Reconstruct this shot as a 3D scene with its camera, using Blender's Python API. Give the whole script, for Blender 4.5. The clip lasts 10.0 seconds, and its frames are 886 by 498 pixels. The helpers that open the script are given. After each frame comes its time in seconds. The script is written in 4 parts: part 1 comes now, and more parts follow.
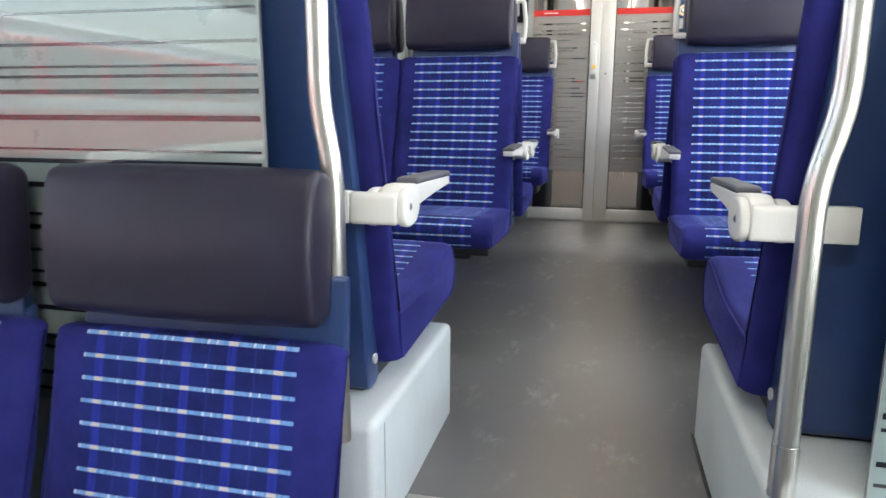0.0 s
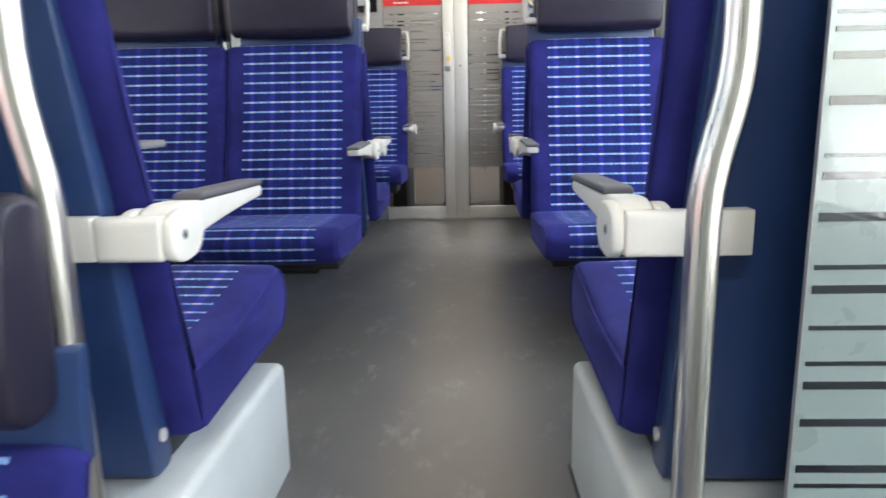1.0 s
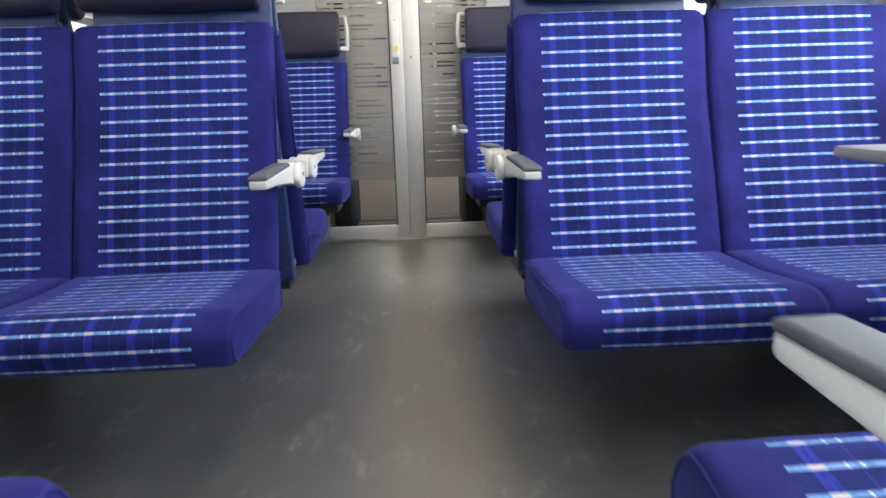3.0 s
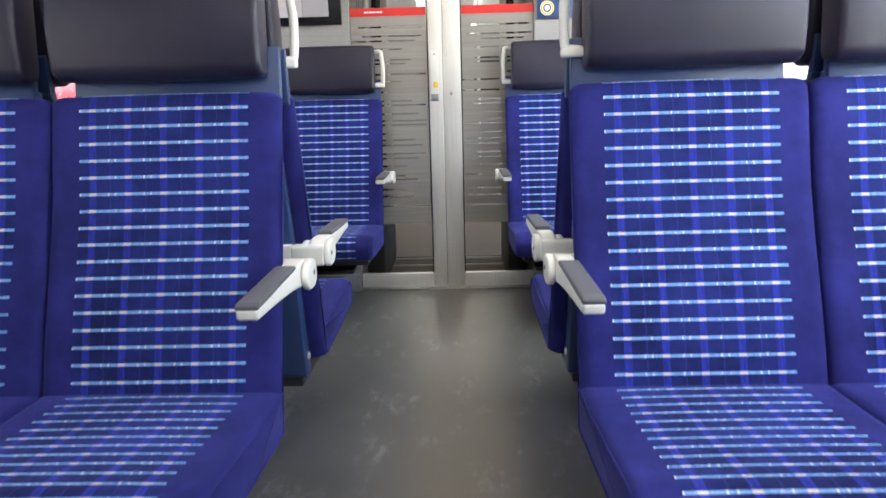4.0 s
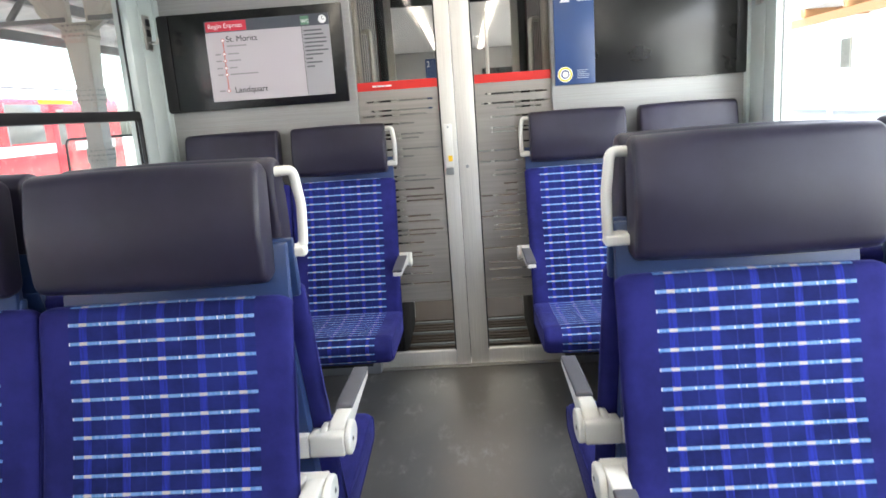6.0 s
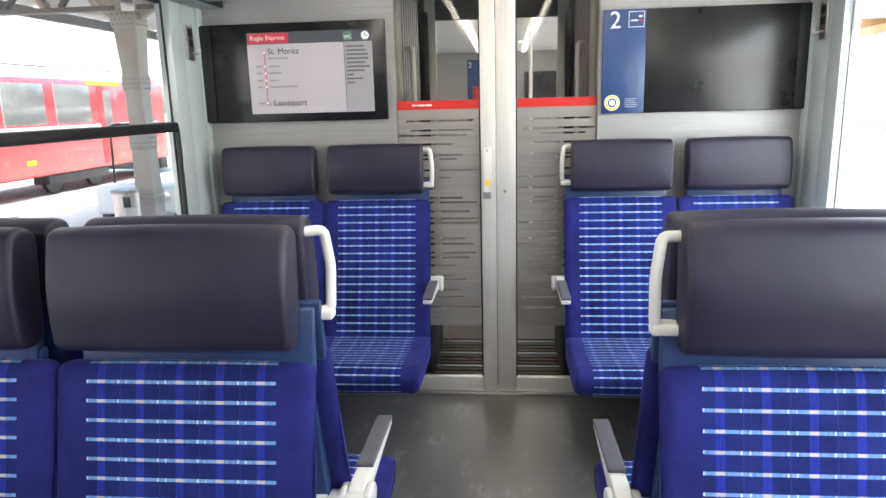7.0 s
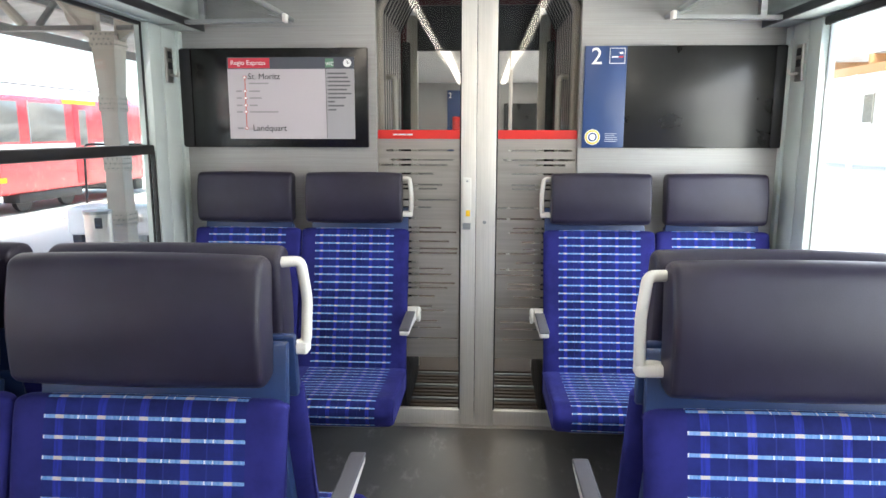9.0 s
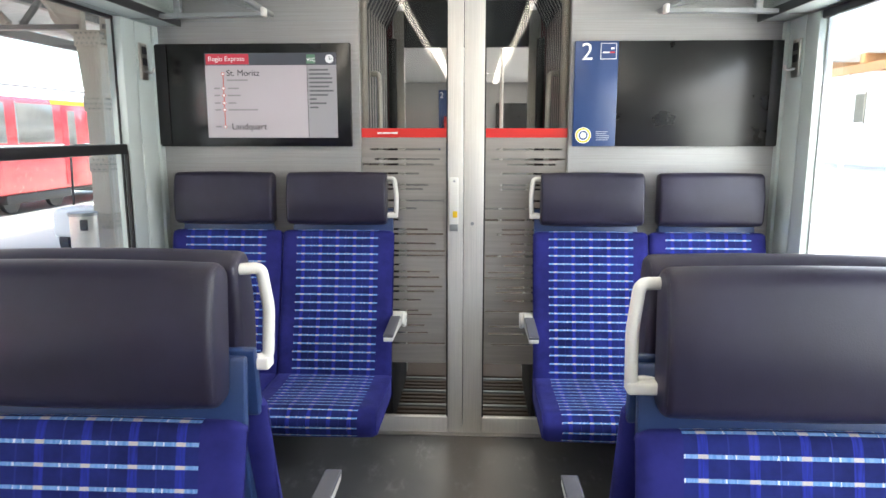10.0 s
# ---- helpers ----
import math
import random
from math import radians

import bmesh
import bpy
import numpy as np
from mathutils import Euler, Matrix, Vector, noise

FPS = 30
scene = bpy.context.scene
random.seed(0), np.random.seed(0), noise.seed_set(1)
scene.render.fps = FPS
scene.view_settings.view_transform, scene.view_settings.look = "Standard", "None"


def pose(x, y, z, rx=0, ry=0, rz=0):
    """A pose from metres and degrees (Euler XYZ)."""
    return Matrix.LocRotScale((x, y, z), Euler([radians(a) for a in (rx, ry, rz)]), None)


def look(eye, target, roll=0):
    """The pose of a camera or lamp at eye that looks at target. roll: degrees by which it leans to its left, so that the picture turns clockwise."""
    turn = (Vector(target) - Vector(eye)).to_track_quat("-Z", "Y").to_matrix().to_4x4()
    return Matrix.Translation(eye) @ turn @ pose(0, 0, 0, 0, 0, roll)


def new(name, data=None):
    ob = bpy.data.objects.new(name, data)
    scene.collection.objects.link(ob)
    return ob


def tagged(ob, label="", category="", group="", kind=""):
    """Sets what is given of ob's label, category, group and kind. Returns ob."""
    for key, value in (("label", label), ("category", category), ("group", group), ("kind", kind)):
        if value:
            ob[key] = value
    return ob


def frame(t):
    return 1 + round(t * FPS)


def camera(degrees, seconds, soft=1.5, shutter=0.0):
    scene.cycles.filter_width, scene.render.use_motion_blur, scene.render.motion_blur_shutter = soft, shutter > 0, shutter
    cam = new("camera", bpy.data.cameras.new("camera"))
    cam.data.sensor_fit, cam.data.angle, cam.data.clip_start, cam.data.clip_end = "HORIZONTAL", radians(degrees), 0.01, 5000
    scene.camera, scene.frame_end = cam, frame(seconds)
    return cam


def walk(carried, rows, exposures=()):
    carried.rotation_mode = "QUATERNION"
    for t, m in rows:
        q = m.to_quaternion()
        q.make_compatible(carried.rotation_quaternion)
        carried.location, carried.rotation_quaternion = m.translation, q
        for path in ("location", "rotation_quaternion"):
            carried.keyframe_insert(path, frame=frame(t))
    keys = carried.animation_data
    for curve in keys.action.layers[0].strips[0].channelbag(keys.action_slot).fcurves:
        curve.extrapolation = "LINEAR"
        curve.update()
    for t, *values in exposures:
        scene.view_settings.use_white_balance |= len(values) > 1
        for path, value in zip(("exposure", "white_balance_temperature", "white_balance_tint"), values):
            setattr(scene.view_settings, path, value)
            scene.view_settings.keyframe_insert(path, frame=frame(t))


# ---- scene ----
# ---- camera ----
cam = camera(66.6, 10.0, shutter=0.4)
PATH = [
    (0, (0.049, 0.009, 0.723), (-0.396, 1.92, 0.333), 0.3),
    (0.5, (0.049, 0.12, 0.718), (-0.264, 2.055, 0.323), -0.7),
    (1, (0.084, 0.279, 0.713), (0.009, 2.237, 0.313), -1.1),
    (1.5, (0.097, 0.389, 0.707), (0.146, 2.348, 0.305), -1.4),
    (2, (0.056, 0.595, 0.695), (0.219, 2.544, 0.276), -1.7),
    (2.2, (0.04, 0.672, 0.700), (0.233, 2.618, 0.281), -1.7),
    (3.3, (0.05, 1.134, 0.772), (0.047, 3.091, 0.363), -2.2),
    (3.5, (0.053, 1.199, 0.808), (0.013, 3.159, 0.409), -2.3),
    (4, (0.075, 1.35, 0.902), (0.023, 3.31, 0.509), -1.5),
    (4.5, (0.068, 1.488, 0.984), (0.045, 3.449, 0.594), -1.7),
    (5, (0.061, 1.524, 1.109), (0.034, 3.485, 0.721), -3.7),
    (5.5, (0.056, 1.541, 1.194), (0.002, 3.501, 0.799), -4.8),
    (7, (0.048, 1.683, 1.403), (-0.138, 3.629, 0.982), -1.5),
    (7.5, (0.032, 1.696, 1.416), (-0.124, 3.654, 1.042), -0.9),
    (8, (0.029, 1.705, 1.415), (-0.099, 3.67, 1.067), -0.2),
    (8.5, (0.033, 1.707, 1.414), (-0.085, 3.674, 1.071), 0.3),
    (9, (0.036, 1.716, 1.408), (-0.08, 3.683, 1.067), 0.1),
    (9.5, (0.055, 1.748, 1.401), (-0.062, 3.716, 1.062), -0.6),
    (10, (0.063, 1.819, 1.398), (-0.035, 3.787, 1.059), 0.0),
]
walk(cam, [(t, look(eye, target, roll)) for t, eye, target, roll in PATH], exposures=[(0.0, 3.0), (2.0, 3.05), (3.5, 3.12), (5.5, 3.1), (7.0, 3.06), (8.5, 2.98), (10.0, 2.98)])

# ---- light ----
world = bpy.data.worlds.new("daylight")
scene.world = world
world.use_nodes = True
wn, wl = world.node_tree.nodes, world.node_tree.links
sky = wn.new("ShaderNodeTexSky")
sky.sky_type, sky.sun_disc = "NISHITA", False
sky.sun_elevation, sky.sun_rotation = radians(63), radians(180)
sky.dust_density = 4.0
wl.new(sky.outputs[0], wn["Background"].inputs[0])
wn["Background"].inputs[1].default_value = 0.15

sun = new("sun", bpy.data.lights.new("sun", "SUN"))
sun.data.energy, sun.data.angle, sun.data.color = 2.5, radians(10), (1.0, 0.97, 0.93)
sun.matrix_world = look((0, -5, 10), (0, 0, 0))


def area(name, m, sx, sy, watts, color=(1, 1, 1)):
    lamp = new(name, bpy.data.lights.new(name, "AREA"))
    lamp.data.shape, lamp.data.size, lamp.data.size_y = "RECTANGLE", sx, sy
    lamp.data.energy, lamp.data.color = watts, color
    lamp.matrix_world = m
    return lamp


# the sky's light in the openings of the windows
for s in (-1, 1):
    for y0, y1 in ((1.05, 2.70), (3.0, 4.505)):
        w = (0.5 if y0 < 2 else 0.65) if s < 0 else (3.2 if y0 < 2 else 2.9)
        area("window_light", look((s * 1.42, (y0 + y1) / 2, 1.32), (0, (y0 + y1) / 2, 1.05)), y1 - y0, 0.95, w, (1.0, 0.965, 0.97))
area("window_light", look((1.41, -0.3, 0.9), (0, -0.3, 0.6)), 1.6, 0.95, 3.0, (1.0, 0.965, 0.97))
# unseen fill lamp, added to brighten the lower entrance part
area("entrance_fill", look((0, -0.7, 2.12), (0, -0.7, 0)), 0.6, 0.14, 3.4, (1.0, 0.96, 0.9))
# the ceiling's light strips
for s in (-1, 1):
    area("strip_light", look((s * 0.365, 2.6, 2.12), (s * 0.365, 2.6, 0)), 0.05, 4.0, 1.05, (1.0, 0.90, 0.76))


# ---- materials ----
class Nodes:
    """Short hand for a material's nodes."""
    def __init__(self, name):
        self.m = bpy.data.materials.new(name)
        self.m.use_nodes = True
        self.n, self.l = self.m.node_tree.nodes, self.m.node_tree.links
        self.b = self.n["Principled BSDF"]

    def put(self, socket, v):
        if isinstance(v, bpy.types.NodeSocket):
            self.l.new(v, socket)
        elif isinstance(v, tuple) and len(v) == 3 and socket.type == "RGBA":
            socket.default_value = (*v, 1)
        else:
            socket.default_value = v

    def math(self, op, a, b=0.0, c=0.0):
        n = self.n.new("ShaderNodeMath")
        n.operation = op
        for i, v in enumerate((a, b, c)):
            self.put(n.inputs[i], v)
        return n.outputs[0]

    def mix(self, f, a, b):
        n = self.n.new("ShaderNodeMix")
        n.data_type = "RGBA"
        self.put(n.inputs[0], f)
        self.put(n.inputs[6], a)
        self.put(n.inputs[7], b)
        return n.outputs[2]

    def coords(self, kind="Object", scale=(1, 1, 1)):
        c = self.n.new("ShaderNodeTexCoord")
        m = self.n.new("ShaderNodeMapping")
        m.inputs["Scale"].default_value = scale
        self.l.new(c.outputs[kind], m.inputs[0])
        return m.outputs[0]

    def noise(self, scale, detail=4.0, rough=0.55, vec=None, kind="Object"):
        n = self.n.new("ShaderNodeTexNoise")
        n.inputs["Scale"].default_value, n.inputs["Detail"].default_value, n.inputs["Roughness"].default_value = scale, detail, rough
        self.l.new(vec if vec else self.coords(kind), n.inputs["Vector"])
        return n.outputs["Fac"]

    def ramp(self, f, lo, hi):
        n = self.n.new("ShaderNodeMapRange")
        n.interpolation_type = "SMOOTHSTEP"
        self.put(n.inputs[0], f)
        n.inputs[1].default_value, n.inputs[2].default_value = lo, hi
        return n.outputs[0]

    def bump(self, h, strength=0.2, dist=0.002):
        n = self.n.new("ShaderNodeBump")
        n.inputs["Strength"].default_value, n.inputs["Distance"].default_value = strength, dist
        self.l.new(h, n.inputs["Height"])
        self.l.new(n.outputs[0], self.b.inputs["Normal"])

    def set(self, **kw):
        for k, v in kw.items():
            self.put(self.b.inputs[k.replace("_", " ")], v)
        return self


def plain(name, color, rough=0.5, metal=0.0, grain=400, amount=0.12, bump=0.08, wear=6, coat=0.0):
    """Paint, plastic or metal with grain and a broad unevenness."""
    k = Nodes(name)
    fine, broad = k.noise(grain, 3), k.noise(wear, 5)
    dark = tuple(c * (1 - amount) for c in color)
    light = tuple(min(1, c * (1 + amount * 0.6)) for c in color)
    k.set(Base_Color=k.mix(k.ramp(k.math("ADD", k.math("MULTIPLY", fine, 0.35), k.math("MULTIPLY", broad, 0.65)), 0.3, 0.7), dark, light), Metallic=metal,
          Roughness=k.math("MULTIPLY_ADD", broad, 0.2, rough - 0.1), Coat_Weight=coat)
    k.b.inputs["Coat Roughness"].default_value = 0.12
    if bump:
        k.bump(fine, bump, 0.001)
    return k.m


def make_fabric(name, striped):
    k = Nodes(name)
    pile = k.noise(900, 2, 0.6)
    brushed = k.noise(7, 5, 0.62)
    velvet = k.mix(k.ramp(brushed, 0.35, 0.7), (0.0125, 0.0138, 0.108), (0.0235, 0.0245, 0.178))
    color = velvet
    if striped:
        uv = k.n.new("ShaderNodeUVMap").outputs[0]
        sep = k.n.new("ShaderNodeSeparateXYZ")
        k.l.new(uv, sep.inputs[0])
        u, v = sep.outputs[0], sep.outputs[1]
        inside = k.math("LESS_THAN", k.math("ABSOLUTE", u), 0.177)
        inside = k.math("MULTIPLY", inside, k.math("GREATER_THAN", v, 0.0))

        def lines(value, period, width, shift=0.0):
            f = k.math("FRACT", k.math("ADD", k.math("DIVIDE", value, period), 0.5 + shift))
            return k.math("LESS_THAN", k.math("ABSOLUTE", k.math("SUBTRACT", f, 0.5)), width / period / 2)

        band, thin = lines(u, 0.0745, 0.0150), lines(u, 0.0745, 0.0022, 0.5)
        thread = k.noise(1, 2, vec=k.coords("UV", (260, 20, 1)))
        ground = k.mix(k.ramp(brushed, 0.3, 0.7), (0.0060, 0.0095, 0.070), (0.0170, 0.0265, 0.180))
        ground = k.mix(k.math("MULTIPLY", band, k.math("MULTIPLY_ADD", k.ramp(thread, 0.3, 0.65), 0.6, k.math("MULTIPLY", brushed, 0.5))), ground, (0.024, 0.038, 0.36))
        ground = k.mix(k.math("MULTIPLY", thin, 0.25), ground, (0.05, 0.07, 0.40))
        row = lines(v, 0.035, 0.0062, 0.0)
        dash = k.math("MAXIMUM", lines(u, 0.0745, 0.0025, 0.36), lines(u, 0.0745, 0.003, 0.55))
        stripe = k.mix(k.math("MULTIPLY", dash, k.math("GREATER_THAN", thread, 0.42)), k.mix(k.ramp(thread, 0.3, 0.65), (0.11, 0.28, 0.60), (0.25, 0.42, 0.74)), (0.78, 0.80, 0.86))
        stripe = k.mix(k.math("MULTIPLY", band, 0.85), stripe, (0.72, 0.62, 0.52))
        pattern = k.mix(k.math("MULTIPLY", row, k.math("MULTIPLY_ADD", pile, 0.5, 0.68)), ground, stripe)
        color = k.mix(inside, velvet, pattern)
    k.set(Base_Color=color, Roughness=0.85, Sheen_Weight=0.26, Sheen_Roughness=0.35, Sheen_Tint=(0.27, 0.29, 0.92))
    k.b.inputs["Specular IOR Level"].default_value = 0.2
    k.bump(k.math("MULTIPLY_ADD", brushed, 0.4, pile), 0.35, 0.0015)
    return k.m


def make_floor():
    k = Nodes("rubber_floor")
    fine, broad = k.noise(260, 3), k.noise(2.2, 6, 0.65)
    smear = k.ramp(k.noise(1, 8, 0.68, k.coords("Object", (7.5, 4.0, 1))), 0.50, 0.72)
    streak = k.ramp(k.noise(1, 6, 0.65, k.coords("Object", (34, 12, 1))), 0.40, 0.66)
    lane = k.n.new("ShaderNodeSeparateXYZ")
    k.l.new(k.coords("Object"), lane.inputs[0])
    # brownish aisle lane: the door's reflection painted into the colour, over some wear
    reflection_lane = k.ramp(k.math("ADD", k.math("ABSOLUTE", k.math("SUBTRACT", lane.outputs[0], 0.06)), k.math("MULTIPLY", broad, 0.14)), 0.30, 0.10)
    base = k.mix(k.ramp(broad, 0.3, 0.7), (0.094, 0.094, 0.094), (0.130, 0.128, 0.124))
    base = k.mix(k.math("MULTIPLY", reflection_lane, 0.8), base, (0.205, 0.178, 0.155))
    base = k.mix(k.math("MULTIPLY", k.ramp(fine, 0.55, 0.75), 0.2), base, (0.14, 0.14, 0.135))
    base = k.mix(k.math("MULTIPLY", k.math("MULTIPLY", smear, streak), 0.68), base, (0.34, 0.335, 0.325))
    k.set(Base_Color=base, Roughness=k.math("MULTIPLY_ADD", broad, 0.22, 0.24))
    k.bump(fine, 0.15, 0.0008)
    return k.m


def make_brushed(name, color, rough, metal, along=(3, 3, 420)):
    k = Nodes(name)
    line = k.noise(1, 3, 0.6, k.coords("Object", along))
    broad = k.noise(3, 4)
    k.set(Base_Color=k.mix(k.ramp(k.math("MULTIPLY_ADD", broad, 0.3, k.math("MULTIPLY", line, 0.7)), 0.3, 0.7), tuple(c * 0.86 for c in color), tuple(min(1, c * 1.08) for c in color)),
          Metallic=metal, Roughness=k.math("MULTIPLY_ADD", line, 0.18, rough - 0.09))
    k.bump(line, 0.12, 0.0006)
    return k.m


def make_leather():
    k = Nodes("headrest_leather")
    cell = k.n.new("ShaderNodeTexVoronoi")
    cell.inputs["Scale"].default_value = 420
    k.l.new(k.coords("Object"), cell.inputs["Vector"])
    broad = k.noise(7, 5)
    k.set(Base_Color=k.mix(k.ramp(broad, 0.3, 0.7), (0.0172, 0.0144, 0.0295), (0.0252, 0.0216, 0.0425)), Roughness=k.math("MULTIPLY_ADD", broad, 0.14, 0.34))
    k.b.inputs["Specular IOR Level"].default_value = 0.38
    k.bump(k.math("MULTIPLY_ADD", broad, 0.8, cell.outputs["Distance"]), 0.07, 0.0015)
    return k.m


def make_glass(name, tint=(0.93, 0.97, 0.95), ior=1.45):
    k = Nodes(name)
    out = k.n["Material Output"]
    k.n.remove(k.b)
    clear, gloss, mixer, weight = (k.n.new(t) for t in ("ShaderNodeBsdfTransparent", "ShaderNodeBsdfGlossy", "ShaderNodeMixShader", "ShaderNodeLayerWeight"))
    clear.inputs[0].default_value = (*tint, 1)
    gloss.inputs["Roughness"].default_value = 0.02
    f0 = ((ior - 1) / (ior + 1)) ** 2
    k.l.new(k.math("MULTIPLY_ADD", k.math("POWER", weight.outputs["Facing"], 5.0), 1 - f0, f0), mixer.inputs[0])
    k.l.new(clear.outputs[0], mixer.inputs[1])
    k.l.new(gloss.outputs[0], mixer.inputs[2])
    k.l.new(mixer.outputs[0], out.inputs[0])
    return k.m


def glowing(name, color, strength):
    k = Nodes(name)
    k.set(Base_Color=color, Emission_Color=color, Emission_Strength=strength, Roughness=0.3)
    return k.m


FABRIC = make_fabric("striped_velvet", True)
VELVET = make_fabric("plain_velvet", False)
FLOOR = make_floor()
LEATHER = make_leather()
PIPING = plain("piping_leather", (0.055, 0.05, 0.065), 0.4)
SHELL = plain("navy_laminate", (0.019, 0.044, 0.132), 0.36, amount=0.2)
WHITE = plain("ivory_plastic", (0.74, 0.72, 0.67), 0.36, amount=0.05, bump=0.03)
PAD = plain("grey_rubber_pad", (0.10, 0.10, 0.115), 0.55, bump=0.15)
STEEL = make_brushed("brushed_steel", (0.66, 0.63, 0.59), 0.30, 1.0, (260, 260, 3))
PODEST = plain("grey_podest_paint", (0.55, 0.585, 0.585), 0.55, grain=300, amount=0.1, bump=0.3)
MINT = plain("mint_wall_panel", (0.52, 0.58, 0.555), 0.42, amount=0.05, bump=0.05)
CEIL = plain("ceiling_panel", (0.72, 0.73, 0.72), 0.5, amount=0.04)
ALU = make_brushed("brushed_wall_panel", (0.345, 0.34, 0.33), 0.42, 0.25)
DOORALU = make_brushed("door_aluminium", (0.72, 0.69, 0.64), 0.36, 0.35, (420, 420, 3))
FILM = make_brushed("silver_window_film", (0.315, 0.290, 0.265), 0.42, 0.3, (2, 2, 60))
GLASS = make_glass("window_glass")
DOORGLASS = make_glass("door_glass", (0.84, 0.84, 0.82), 1.40)
BLACK = plain("black_rubber", (0.012, 0.012, 0.013), 0.5, bump=0)
SCREEN = plain("dark_screen_glass", (0.011, 0.0105, 0.0105), 0.3, amount=0.2, bump=0, coat=0.15)
RED = plain("red_film", (0.62, 0.022, 0.018), 0.35, amount=0.05)
BLUE = plain("blue_sign", (0.022, 0.055, 0.17), 0.4, amount=0.06, coat=0.1)
PRINT = plain("white_print", (0.82, 0.82, 0.82), 0.4, amount=0.02, bump=0)
GREY = plain("grey_metal", (0.33, 0.34, 0.34), 0.4, 0.5)
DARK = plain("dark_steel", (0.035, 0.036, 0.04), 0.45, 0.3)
YELLOW = plain("yellow_button", (0.85, 0.55, 0.02), 0.35)
FROST = plain("frosted_glass", (0.225, 0.275, 0.268), 0.30, amount=0.04, bump=0, coat=1.0)
FROST.node_tree.nodes["Principled BSDF"].inputs["Coat IOR"].default_value = 1.62
FROST.node_tree.nodes["Principled BSDF"].inputs["Coat Roughness"].default_value = 0.02
STRIPE = plain("dark_clear_stripe", (0.012, 0.014, 0.022), 0.2, amount=0.1, bump=0, coat=1.0)
STRIPE.node_tree.nodes["Principled BSDF"].inputs["Coat IOR"].default_value = 1.62
STRIPE.node_tree.nodes["Principled BSDF"].inputs["Coat Roughness"].default_value = 0.02
PLATEM = plain("brown_floor_plate", (0.15, 0.105, 0.078), 0.65, 0.0)
BELLOWS = plain("grey_bellows_rubber", (0.46, 0.41, 0.37), 0.35, bump=0)
MAROON = plain("dark_red_panel", (0.085, 0.013, 0.018), 0.35)


# ---- shapes ----
def part(name, bm, material, parent=None, label="", smooth=True):
    """One mesh object made of bm, under its thing."""
    me = bpy.data.meshes.new(name)
    bmesh.ops.recalc_face_normals(bm, faces=bm.faces)
    bm.to_mesh(me)
    bm.free()
    me.materials.append(material)
    if smooth:
        me.polygons.foreach_set("use_smooth", [True] * len(me.polygons))
        if len(me.polygons) < 200:
            for f in me.polygons:
                f.use_smooth = max(abs(q) for q in f.normal) < 0.99999
        me.set_sharp_from_angle(angle=radians(38))
    ob = new(name, me)
    ob.parent = parent
    if label:
        tagged(ob, label)
    return ob


def box(x0, x1, y0, y1, z0, z1, r=0.0, seg=2, bm=None):
    keep = bm is not None
    b = bmesh.new()
    bmesh.ops.create_cube(b, size=1, matrix=Matrix.Translation(((x0 + x1) / 2, (y0 + y1) / 2, (z0 + z1) / 2)) @ Matrix.Diagonal((abs(x1 - x0), abs(y1 - y0), abs(z1 - z0), 1)))
    if r:
        bmesh.ops.bevel(b, geom=b.edges, offset=r, segments=seg, affect="EDGES", profile=0.5)
    if not keep:
        return b
    me = bpy.data.meshes.new("tmp")
    b.to_mesh(me)
    b.free()
    bm.from_mesh(me)
    bpy.data.meshes.remove(me)
    return bm


def fillet(points, radii, n=5):
    """A closed outline with its corners rounded."""
    out = []
    count = len(points)
    for i, p in enumerate(points):
        r = radii[i] if isinstance(radii, (list, tuple)) else radii
        p, a, b = Vector(p), Vector(points[i - 1]), Vector(points[(i + 1) % count])
        da, db = (a - p), (b - p)
        r1 = min(r, da.length * 0.45, db.length * 0.45)
        s, e = p + da.normalized() * r1, p + db.normalized() * r1
        for k in range(n + 1):
            t = k / n
            out.append((s * (1 - t) ** 2 + p * 2 * t * (1 - t) + e * t ** 2))
    return out


def inset(poly, d):
    """The outline drawn in by d."""
    count = len(poly)
    area2 = sum(poly[i - 1].x * poly[i].y - poly[i].x * poly[i - 1].y for i in range(count))
    s = 1 if area2 > 0 else -1
    out = []
    for i in range(count):
        t = (poly[(i + 1) % count] - poly[i - 1])
        if t.length < 1e-9:
            out.append(poly[i].copy())
            continue
        t.normalize()
        out.append(poly[i] + Vector((-t.y, t.x)) * (d * s))
    return out


